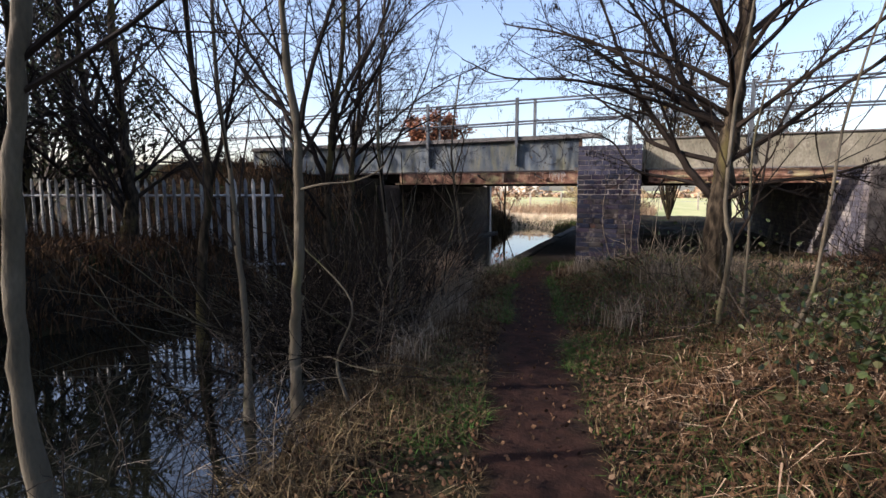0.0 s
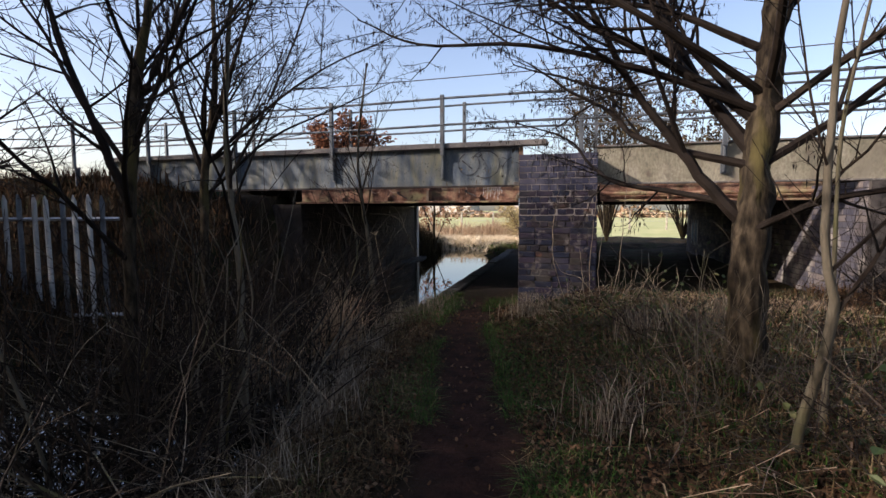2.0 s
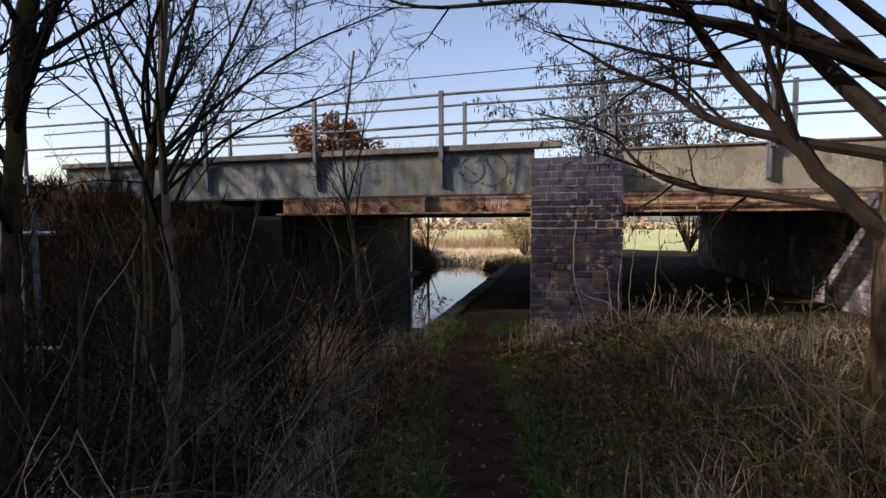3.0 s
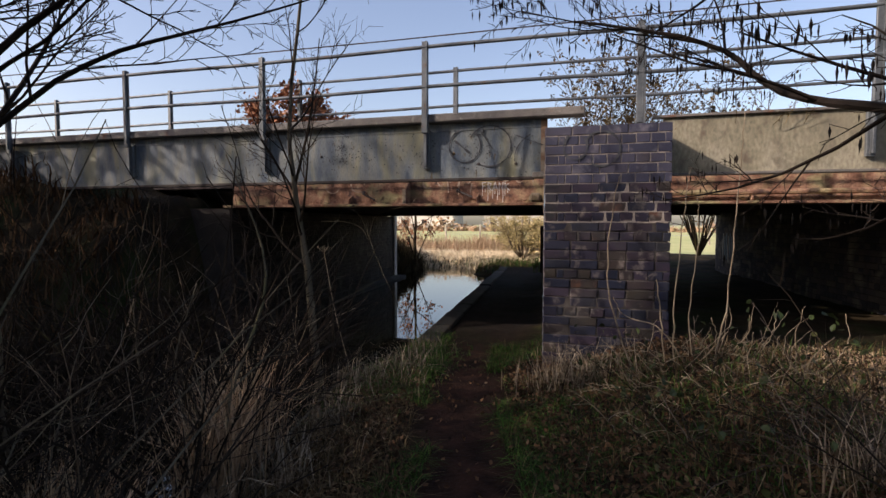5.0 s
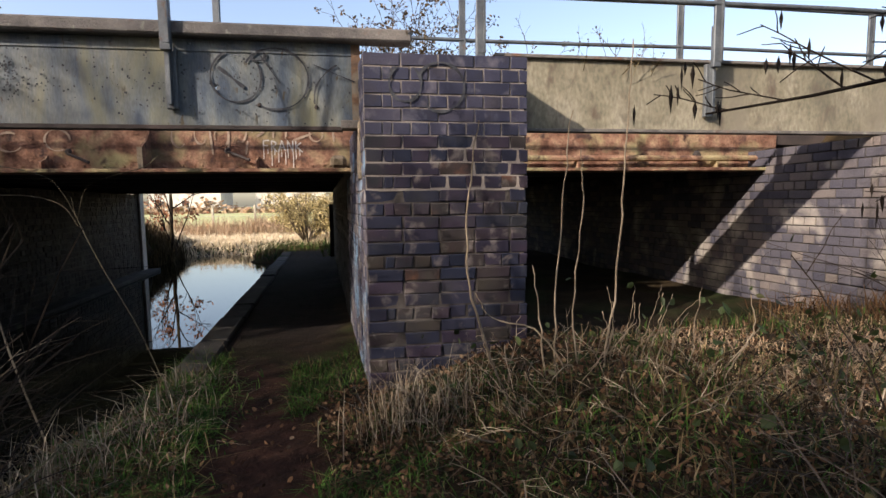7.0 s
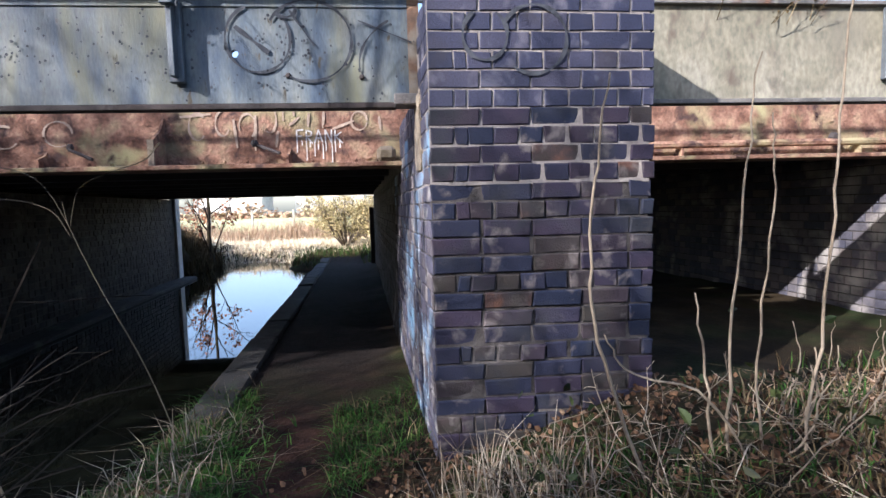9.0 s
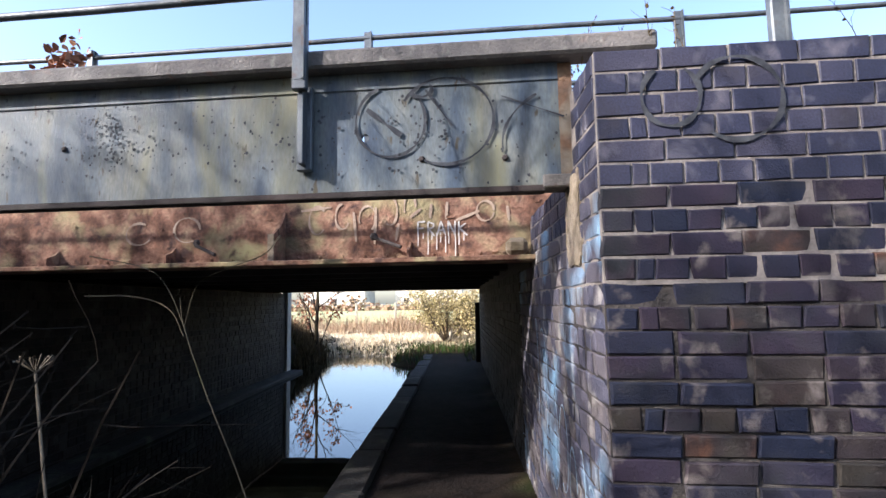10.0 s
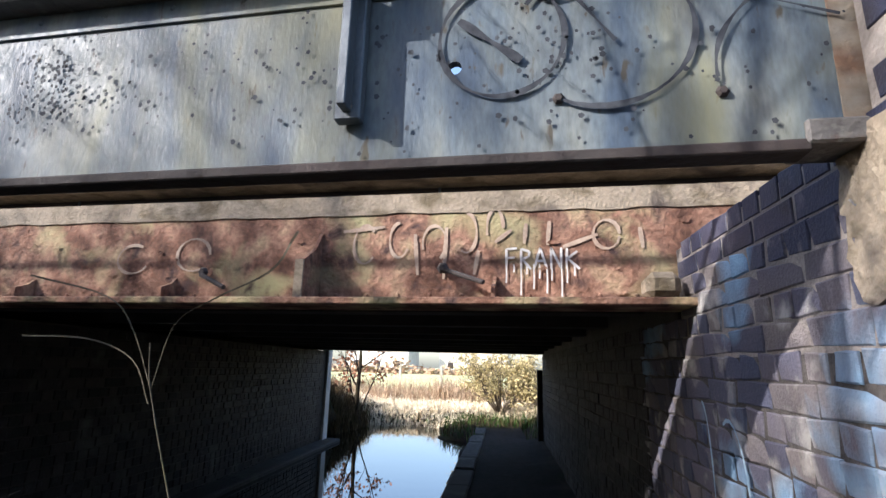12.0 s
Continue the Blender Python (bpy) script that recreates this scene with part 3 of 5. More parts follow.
TAG = (((-2.565, 1.77), (-2.565, 1.865), (-2.515, 1.868)), ((-2.565, 1.82), (-2.525, 1.822)),
       ((-2.495, 1.765), (-2.495, 1.865), (-2.455, 1.85), (-2.46, 1.825), (-2.49, 1.815), (-2.45, 1.765)),
       ((-2.435, 1.765), (-2.405, 1.868), (-2.375, 1.765)), ((-2.425, 1.805), (-2.385, 1.805)),
       ((-2.355, 1.765), (-2.355, 1.868), (-2.31, 1.77), (-2.308, 1.868)),
       ((-2.285, 1.765), (-2.282, 1.865)), ((-2.235, 1.85), (-2.28, 1.815), (-2.225, 1.765)))
for k, stroke in enumerate(TAG):
    for (xa, za), (xb, zb) in zip(stroke, stroke[1:]):
        ribbon("tag_stroke", [(xa + (xb - xa) * q / 3, za + (zb - za) * q / 3) for q in range(4)], 0.011, yr - 0.0002 * k, M_WHITEPAINT, rg, "white sprayed letter stroke of a five-letter tag")
for x, low in ((-2.566, 1.7), (-2.53, 1.75), (-2.497, 1.64), (-2.47, 1.74), (-2.437, 1.67), (-2.41, 1.72), (-2.376, 1.65), (-2.354, 1.71), (-2.309, 1.62), (-2.284, 1.7), (-2.25, 1.73)):
    ribbon("paint_drip", [(x, 1.79), (x + 0.002, (1.79 + low) / 2), (x, low)], 0.007, yr - 0.002, M_WHITEPAINT, rg, "white dripping tag stroke")
for x0, z0, x1, z1 in ((-3.02, 1.95, -3.0, 1.74), (-2.86, 1.98, -2.87, 1.72), (-2.7, 1.86, -2.72, 1.74), (-2.62, 1.9, -2.54, 1.96), (-2.47, 1.99, -2.48, 1.89), (-2.36, 2.0, -2.37, 1.88), (-2.3, 1.87, -2.14, 1.93), (-3.4, 1.97, -3.18, 1.99), (-1.95, 1.96, -1.94, 1.86)):
    ribbon("faded_mark", [(x0 + (x1 - x0) * q / 4, z0 + (z1 - z0) * q / 4) for q in range(5)], 0.02, yr - 0.0005, M_FADED, rg, "faded pale graffiti stroke")
for x, z, rx, rz, a0, a1 in ((-3.28, 1.9, 0.06, 0.1, 40, 320), (-3.1, 1.92, 0.05, 0.09, 90, 330), (-2.92, 1.9, 0.06, 0.09, -60, 200), (-2.76, 1.95, 0.05, 0.1, 90, -120), (-2.62, 1.97, 0.04, 0.1, 0, 200), (-2.1, 1.93, 0.06, 0.07, 0, 350), (-4.25, 1.86, 0.1, 0.09, 0, 300), (-4.62, 1.84, 0.1, 0.08, 60, 330)):
    ribbon("faded_mark", arc(x, z, rx, rz, a0, a1, 14), 0.018, yr, M_FADED, rg, "faded pale graffiti curve")
rr2 = rusty_girder(-0.62, 2.66, (), (0.4, 1.9), "rusty riveted girder in full sun with a rotted hole")
rod("pipe", (-0.6, 10.74, 1.7), (2.5, 10.74, 1.705), 0.03, M_RUST, rr2)
rivet_row("rot_hole", [1.69], 10.76, 1.74, 0.05, M_DARKSTEEL, rr2)


# ---- railings ----
def railing(name, y, posts, rails, x0, x1, z_foot, z_top, bracket, label):
    g = tagged(new(name), label, "railing")
    for x in posts:
        bm = bmesh.new()
        box(bm, x - 0.03, x + 0.03, y - 0.012, y + 0.012, z_foot, z_top, 0.004)
        box(bm, x + 0.018, x + 0.03, y - 0.03, y + 0.03, z_foot, z_top - 0.004)
        p = part("post", bm, M_RAIL, g)
        if bracket:
            bm = bmesh.new()
            box(bm, x - 0.035, x + 0.035, 9.535, 9.571, 1.91, 2.3, 0.004)
            box(bm, x - 0.012, x + 0.012, 9.49, 9.571, 1.93, 2.28, 0.003)
            box(bm, x - 0.032, x + 0.032, 9.46, 9.5, 2.26, 2.56, 0.004)
            part("bracket", bm, M_RAIL, p, "bolted foot bracket on the girder face")
            rivet_row("bolt", [x], 9.534, 1.945, 0.016, M_FLANGE, p)
    for z in rails:
        V, F = [], []
        n = 16
        pts = [Vector((x0 + (x1 - x0) * i / n, y, z + 0.008 * math.sin(i * 1.7))) for i in range(n + 1)]
        tube_into(V, F, pts, [0.019] * (n + 1), 8)
        pydata("rail", V, F, M_RAIL, g, smooth=True)
    return g


railing("railing", 9.47, (-10.4, -8.55, -6.63, -4.76, -2.89, -0.87, 0.92, 2.8, 4.7), (3.1, 2.71), -12, 6.5, 2.3, 3.16, True, "grey tube railing with bracketed posts on the bridge")
railing("railing", 10.97, (-9.65, -7.4, -5.2, -2.95, -0.7, 1.6, 3.9), (3.3, 2.86), -12, 6.5, 2.2, 3.35, False, "grey tube railing along the rear edge of the footway")


V, F = [], []
tube_into(V, F, [Vector((x, 11.2, 3.85 + 0.0009 * (x + 3) ** 2)) for x in range(-40, 41, 4)], [0.009] * 21, 5)
tagged(pydata("overhead_cable", V, F, M_DARKSTEEL), "thin dark cable strung above the bridge", "cable")

for px in (-40, 40):
    V, F = [], []
    tube_into(V, F, [Vector((px, 11.2, ground_z(px, 11.2) - 0.3)), Vector((px, 11.2, 6.2))], [0.13, 0.1], 10)
    tagged(pydata("utility_pole", V, F, M_POST), "tall round timber pole carrying the cable", "pole")

# ---- plants ----
def wander(rng, p, d, length, steps, wob, lift):
    """A wandering line from p along d; lift bends it up (or down)."""
    pts = [p.copy()]
    d = d.normalized()
    for _ in range(steps):
        d = (d + Vector((rng.uniform(-wob, wob), rng.uniform(-wob, wob), rng.uniform(-wob, wob) + lift))).normalized()
        p = p + d * (length / steps)
        pts.append(p)
    return pts


def side_way(rng, d, spread):
    a = d.orthogonal().normalized()
    b = d.cross(a)
    w = rng.uniform(0, 2 * math.pi)
    return (d * math.cos(spread) + (a * math.cos(w) + b * math.sin(w)) * math.sin(spread)).normalized()


def sprout(V, F, rng, pts, r0, r1, level, count, ratio=0.55, lift=0.05, wob=0.16, tips=None, thin=0.0022, start=0.25, sides=(7, 5, 4, 3)):
    """A limb along pts with side branches down to level 0."""
    n = len(pts)
    radii = [r0 + (r1 - r0) * i / (n - 1) for i in range(n)]
    tube_into(V, F, pts, radii, sides[min(3, max(0, 3 - level))])
    length = sum((pts[i + 1] - pts[i]).length for i in range(n - 1))
    if tips is not None and level == 0:
        tips.append(pts[-1])
    if level <= 0:
        return
    for k in range(count):
        f = start + (1 - start) * (k + rng.random()) / count
        i = min(n - 2, int(f * (n - 1)))
        p = pts[i].lerp(pts[i + 1], f * (n - 1) - i)
        d = side_way(rng, (pts[i + 1] - pts[i]).normalized(), rng.uniform(0.45, 1.0))
        l = length * ratio * rng.uniform(0.55, 1.1) * (1.1 - 0.5 * f)
        r = max(thin, radii[i] * rng.uniform(0.4, 0.6))
        child = wander(rng, p, d, l, 5 if level > 1 else 4, wob, lift)
        sprout(V, F, rng, child, r, max(thin * 0.7, r * 0.3), level - 1, max(3, int(count * 0.75)), ratio, lift, wob, tips, thin, 0.2, sides)


def spline(pts, n=5):
    """A smooth line through pts."""
    P = [Vector(p) for p in pts]
    P = [P[0] * 2 - P[1]] + P + [P[-1] * 2 - P[-2]]
    out = []
    for i in range(1, len(P) - 2):
        for k in range(n):
            t = k / n
            a, b, c, d = P[i - 1], P[i], P[i + 1], P[i + 2]
            out.append(0.5 * ((2 * b) + (c - a) * t + (2 * a - 5 * b + 4 * c - d) * t * t + (3 * b - a - 3 * c + d) * t ** 3))
    out.append(P[-2])
    return out


def roughen(pts, rng, amount):
    return [p + Vector((rng.uniform(-1, 1), rng.uniform(-1, 1), rng.uniform(-0.4, 0.4))) * amount for p in pts]


def catkins(tips, rng, share, material, parent):
    V, F = [], []
    for p in tips:
        if rng.random() > share:
            continue
        for _ in range(rng.randint(1, 3)):
            q = p + Vector((rng.uniform(-0.03, 0.03), rng.uniform(-0.03, 0.03), 0))
            l, r, b = rng.uniform(0.03, 0.06), rng.uniform(0.003, 0.0055), len(V)
            V += [q, q + Vector((r, 0, -l * 0.4)), q + Vector((-r * 0.5, r * 0.87, -l * 0.4)), q + Vector((-r * 0.5, -r * 0.87, -l * 0.4)), q + Vector((0, 0, -l))]
            F += [(b, b + 1, b + 2), (b, b + 2, b + 3), (b, b + 3, b + 1), (b + 4, b + 2, b + 1), (b + 4, b + 3, b + 2), (b + 4, b + 1, b + 3)]
    ob = pydata("catkins", V, F, material, parent, "small dark hanging catkins")
    ob["kind"] = "stuff"
    return ob


def leaves_into(V, F, rng, p, size):
    a = Vector((rng.uniform(-1, 1), rng.uniform(-1, 1), rng.uniform(-0.8, 0.8))).normalized()
    b = side_way(rng, a, math.pi / 2)
    n = a.cross(b)
    s, w = size * rng.uniform(0.6, 1.2), size * rng.uniform(0.25, 0.42)
    k = len(V)
    V += [p, p + a * s * 0.35 + b * w + n * s * 0.08, p + a * s * 0.75 + b * w * 0.7, p + a * s - n * s * 0.12, p + a * s * 0.75 - b * w * 0.7, p + a * s * 0.35 - b * w + n * s * 0.08]
    F += [(k, k + 1, k + 2, k + 3), (k, k + 3, k + 4, k + 5)]


def tree(name, trunk, r0, r1, limbs, seed, label, bark=None, twig=None, level=2, count=6, ratio=0.55, lift=0.05, cat=0.0, crown_start=0.4, trunk_branches=8, thin=0.0022, flare=True, slim=1.0):
    """A bare tree: trunk through given points, given limbs (points, radius), and free branches."""
    rng = random.Random(seed)
    bark, twig = bark or M_BARK, twig or M_TWIG
    t = tagged(new(name), label, "tree")
    tp = roughen(spline(trunk), rng, r0 * 0.1)
    n = len(tp)
    radii = [(r0 + (r1 - r0) * (i / (n - 1)) ** 0.8) * (1 + (0.5 * (1 - i / 3) if flare and i < 3 else 0)) for i in range(n)]
    V, F = [], []
    if r0 > 0.1:
        tp = [tp[i].lerp(tp[min(i + 1, n - 1)], k / 3) for i in range(n - 1) for k in range(3)]
        radii = [radii[i] + (radii[min(i + 1, n - 1)] - radii[i]) * k / 3 for i in range(n - 1) for k in range(3)]
        n = len(tp)
    tube_into(V, F, tp, radii, 20 if r0 > 0.1 else 8)
    for k in range(len(V)):
        v = V[k]
        rough_at = Vector((v.x * 14, v.y * 14, v.z * 5))
        V[k] = v + Vector((noise.noise(v * 7), noise.noise(v * 7 + Vector((5, 0, 0))), 0)) * r0 * 0.16 + Vector((noise.noise(rough_at), noise.noise(rough_at + Vector((3, 7, 0))), 0)) * r0 * 0.2
    pydata("trunk", V, F, bark, t, smooth=True)
    V, F, tips = [], [], []
    for pts, r in limbs:
        r *= slim
        lp = roughen(spline(pts), rng, r * 0.25)
        sprout(V, F, rng, lp, r, max(0.004, r * 0.22), level, count, ratio * 0.75, lift, 0.16, tips, thin, 0.2)
    for k in range(trunk_branches):
        f = crown_start + (1 - crown_start) * (k + rng.random()) / trunk_branches
        i = min(n - 2, int(f * (n - 1)))
        d = side_way(rng, (tp[i + 1] - tp[i]).normalized(), rng.uniform(0.5, 0.95))
        l = (tp[-1] - tp[0]).length * 0.34 * rng.uniform(0.7, 1.2) * (1.25 - 0.6 * f)
        r = radii[i] * rng.uniform(0.35, 0.55)
        sprout(V, F, rng, wander(rng, tp[i], d, l, 7, 0.14, lift), r, max(0.003, r * 0.25), level, count, ratio, lift, 0.16, tips, thin)
    pydata("crown", V, F, twig, t, "bare twigs against the sky")
    if cat:
        catkins(tips, rng, cat, M_TWIG, t)
    return t


# alder beside the path, with long limbs over it
alder = tree("alder_tree", [(0.27, 5.64, 0.12), (0.25, 5.62, 0.5), (0.235, 5.62, 1.27), (0.28, 5.68, 1.8), (0.35, 5.75, 2.54), (0.42, 5.8, 3.6), (0.5, 5.85, 5.2), (0.55, 5.9, 7.0)], 0.135, 0.04,
     [([(0.2, 5.62, 1.35), (-0.1, 5.75, 1.75), (-0.45, 5.9, 2.3), (-0.8, 6.0, 3.0), (-1.1, 6.1, 3.8)], 0.06),
      ([(0.25, 5.64, 1.45), (-0.1, 5.9, 1.55), (-0.53, 6.2, 1.65), (-0.74, 6.63, 1.82), (-0.96, 6.83, 2.08), (-1.47, 7.0, 2.28)], 0.034),
      ([(0.26, 5.65, 1.7), (-0.38, 5.93, 1.93), (-0.6, 6.29, 2.2), (-0.92, 6.5, 2.43), (-1.3, 6.7, 2.75)], 0.04),
      ([(0.28, 5.68, 2.05), (-0.4, 5.7, 2.35), (-1.2, 5.9, 2.65), (-2.1, 6.1, 2.8), (-2.7, 6.2, 3.1)], 0.036),
      ([(0.3, 5.7, 2.15), (-0.3, 5.4, 2.5), (-1.0, 5.3, 2.9), (-1.9, 5.4, 3.2)], 0.04),
      ([(0.33, 5.72, 2.4), (-0.3, 5.9, 2.8), (-1.1, 6.2, 3.1), (-1.8, 6.3, 3.5)], 0.038),
      ([(0.35, 5.74, 2.7), (-0.2, 5.6, 3.2), (-1.0, 5.6, 3.7), (-1.7, 5.7, 4.4)], 0.036),
      ([(0.27, 5.66, 1.7), (0.7, 5.7, 2.0), (1.2, 5.8, 2.4), (1.9, 6.0, 2.9), (2.6, 6.2, 3.6)], 0.042),
      ([(0.3, 5.7, 2.0), (0.8, 5.5, 2.4), (1.4, 5.5, 2.9), (2.0, 5.6, 3.6)], 0.038),
      ([(0.36, 5.75, 2.6), (0.8, 5.9, 3.1), (1.3, 6.1, 3.8), (1.8, 6.2, 4.7)], 0.036),
      ([(0.2, 5.6, 1.3), (0.55, 5.35, 1.5), (1.1, 5.2, 1.6), (1.8, 5.2, 1.9)], 0.035)],
     11, "mossy alder tree with low spreading bare limbs and catkins", cat=0.3, count=11, trunk_branches=16, lift=0.02, level=3, thin=0.0016, slim=0.72)
alder.location.x = 0.08

# pale shoots at its foot
tree("hazel_shoot", [(0.31, 4.72, 0.2), (0.32, 4.68, 0.45), (0.35, 4.48, 1.0), (0.3, 4.45, 1.35), (0.33, 4.5, 2.1), (0.45, 4.6, 3.2)], 0.028, 0.01, [([(0.35, 4.48, 1.0), (0.5, 4.4, 1.4), (0.55, 4.35, 2.0)], 0.013)], 21, "pale crooked hazel shoot beside the alder", bark=M_PALEBARK, level=1, count=5, trunk_branches=5)
tree("hazel_shoot", [(0.72, 4.35, 0.25), (0.86, 4.3, 0.75), (0.9, 4.22, 1.4), (0.98, 4.33, 2.0), (1.2, 4.3, 3.0)], 0.018, 0.007, [], 22, "pale leaning hazel shoot beside the alder", bark=M_PALEBARK, level=1, count=5, trunk_branches=5)
tree("hazel_shoot", [(0.5, 4.95, 0.25), (0.52, 4.95, 1.0), (0.5, 4.9, 1.8), (0.62, 4.9, 2.6)], 0.016, 0.006, [], 23, "thin pale hazel shoot beside the alder", bark=M_PALEBARK, level=1, count=4, trunk_branches=4)

# saplings on the canal side
tree("ash_sapling", [(-2.52, 1.22, -0.25), (-2.66, 1.22, 0.3), (-2.72, 1.24, 0.9), (-2.64, 1.25, 1.6), (-2.5, 1.27, 2.3), (-2.4, 1.3, 3.6), (-2.3, 1.3, 5.5)], 0.055, 0.025, [], 31, "leaning pale ash sapling at the water's edge", bark=M_PALEBARK, level=2, count=7, trunk_branches=9, crown_start=0.55)
forked_sapling = tree("ash_sapling", [(-2.36, 2.68, -0.15), (-2.4, 2.7, 0.3), (-2.3, 2.65, 0.9), (-2.27, 2.64, 1.4), (-2.26, 2.64, 1.8), (-2.36, 2.66, 2.4), (-2.42, 2.7, 3.6), (-2.3, 2.7, 5.2)], 0.045, 0.018, [([(-2.27, 2.64, 1.78), (-2.5, 2.7, 2.1), (-2.85, 2.7, 2.6), (-3.2, 2.8, 3.3)], 0.02), ([(-2.26, 2.64, 1.8), (-2.15, 2.7, 2.3), (-1.95, 2.8, 3.0), (-1.9, 2.8, 4.0)], 0.02)], 32, "slender pale ash sapling forked at head height", bark=M_PALEBARK, level=2, count=7, trunk_branches=9, crown_start=0.5)
V, F = [], []
tube_into(V, F, spline([(-2.27, 2.64, 1.45), (-2.04, 2.59, 1.485), (-1.86, 2.65, 1.5), (-1.72, 2.69, 1.55), (-1.66, 2.714, 1.6)], 4), [0.008 - 0.0003 * q for q in range(17)], 6)
pydata("branch", V, F, M_PALEBARK, forked_sapling, "bare side branch bent towards the path")
tree("ash_sapling", [(-2.75, 2.6, -0.2), (-2.9, 2.75, 0.4), (-3.05, 2.85, 1.0), (-3.15, 2.9, 1.6), (-3.25, 2.9, 2.4), (-3.3, 2.95, 4.2)], 0.03, 0.012, [], 33, "thin leaning ash sapling by the water", bark=M_PALEBARK, level=2, count=7, trunk_branches=9, crown_start=0.4)
tree("ash_sapling", [(-2.5, 2.85, -0.2), (-2.58, 2.95, 0.6), (-2.62, 3.0, 1.3), (-2.7, 3.1, 2.2)], 0.014, 0.006, [], 34, "whip-thin ash sapling by the water", bark=M_PALEBARK, level=1, count=3, trunk_branches=3)
tree("birch_sapling", [(-3.12, 5.2, -0.3), (-3.1, 5.15, 0.4), (-3.2, 5.3, 0.9), (-3.35, 5.4, 1.6), (-3.45, 5.5, 2.3), (-3.4, 5.6, 3.6), (-3.3, 5.6, 5.4)], 0.035, 0.014, [([(-3.35, 5.4, 1.7), (-3.1, 5.5, 2.2), (-2.8, 5.6, 2.9), (-2.6, 5.7, 3.6)], 0.014)], 35, "thin pale sapling among brambles", bark=M_PALEBARK, level=2, count=7, trunk_branches=11)
tree("goat_willow", [(-3.75, 4.75, -0.35), (-3.72, 4.78, 0.6), (-3.7, 4.8, 1.4), (-3.6, 4.8, 2.2), (-3.5, 4.9, 3.2), (-3.5, 5.0, 5.2)], 0.06, 0.022,
     [([(-3.7, 4.8, 1.5), (-3.9, 4.75, 2.0), (-4.2, 4.7, 2.8), (-4.5, 4.7, 3.8)], 0.045), ([(-3.62, 4.8, 2.1), (-3.4, 4.9, 2.6), (-3.0, 5.0, 3.4), (-2.7, 5.0, 4.4)], 0.04), ([(-3.65, 4.8, 1.9), (-3.75, 5.0, 2.6), (-3.9, 5.1, 3.5)], 0.035)], 36, "multi-stemmed bare willow on the canal bank", level=3, count=8, trunk_branches=12, crown_start=0.35, thin=0.0028, slim=0.8)
tree("goat_willow", [(-4.5, 6.3, -0.3), (-4.45, 6.3, 0.8), (-4.4, 6.3, 1.9), (-4.3, 6.35, 2.6), (-4.3, 6.4, 4.2)], 0.06, 0.022,
     [([(-4.42, 6.3, 1.8), (-4.7, 6.3, 2.5), (-5.0, 6.3, 3.5)], 0.04), ([(-4.38, 6.3, 2.0), (-4.1, 6.3, 2.7), (-3.7, 6.3, 3.6)], 0.04), ([(-4.4, 6.3, 1.9), (-3.9, 6.5, 2.4), (-3.3, 6.8, 2.9), (-2.6, 7.2, 3.3)], 0.026), ([(-4.4, 6.3, 1.6), (-3.9, 6.7, 2.2), (-3.45, 7.3, 2.6), (-3.0, 7.9, 3.0)], 0.022), ([(-4.4, 6.3, 2.2), (-4.0, 6.0, 2.9), (-3.3, 5.9, 3.5), (-2.5, 6.0, 4.0)], 0.024)], 37, "bare willow with upright forked stems", level=3, count=8, trunk_branches=11, crown_start=0.4, thin=0.0028, slim=0.8)
tree("goat_willow", [(-4.3, 3.5, -0.35), (-4.3, 3.55, 0.7), (-4.2, 3.6, 1.6), (-4.35, 3.6, 2.6), (-4.5, 3.6, 4.6)], 0.06, 0.02, [([(-4.25, 3.6, 1.4), (-4.0, 3.7, 2.2), (-3.8, 3.8, 3.4)], 0.03)], 38, "slim bare willow standing at the water", level=3, count=7, trunk_branches=12, thin=0.0028)
tree("birch_sapling", [(-3.55, 8.55, -0.25), (-3.58, 8.5, 0.2), (-3.62, 8.43, 0.98), (-3.7, 8.4, 1.6), (-3.75, 8.4, 2.3), (-3.6, 8.4, 3.4)], 0.045, 0.012, [([(-3.7, 8.4, 1.7), (-3.5, 8.3, 2.2), (-3.35, 8.2, 2.8)], 0.014)], 39, "thin sapling in front of the bridge opening", bark=M_PALEBARK, level=2, count=7, trunk_branches=9)
tree("elder_shoot", [(-3.15, 9.95, -0.2), (-3.35, 9.98, 0.35), (-3.6, 10.02, 0.85), (-3.75, 10.04, 1.2), (-3.78, 10.04, 1.36)], 0.004, 0.002,
     [([(-3.75, 10.04, 1.15), (-3.85, 10.05, 1.3), (-4.05, 10.05, 1.37), (-4.4, 10.1, 1.38)], 0.0018), ([(-3.75, 10.04, 1.2), (-3.82, 10.0, 1.4), (-3.95, 10.0, 1.52), (-4.3, 10.0, 1.6)], 0.0018), ([(-3.75, 10.04, 1.2), (-3.66, 10.0, 1.42), (-3.45, 9.9, 1.5), (-3.15, 9.7, 1.55), (-3.0, 9.55, 1.62)], 0.0018)], 40, "thin pale forked shoot hanging over the canal", bark=M_PALEBARK, twig=M_PALEBARK, level=0, count=3, trunk_branches=0, flare=False)

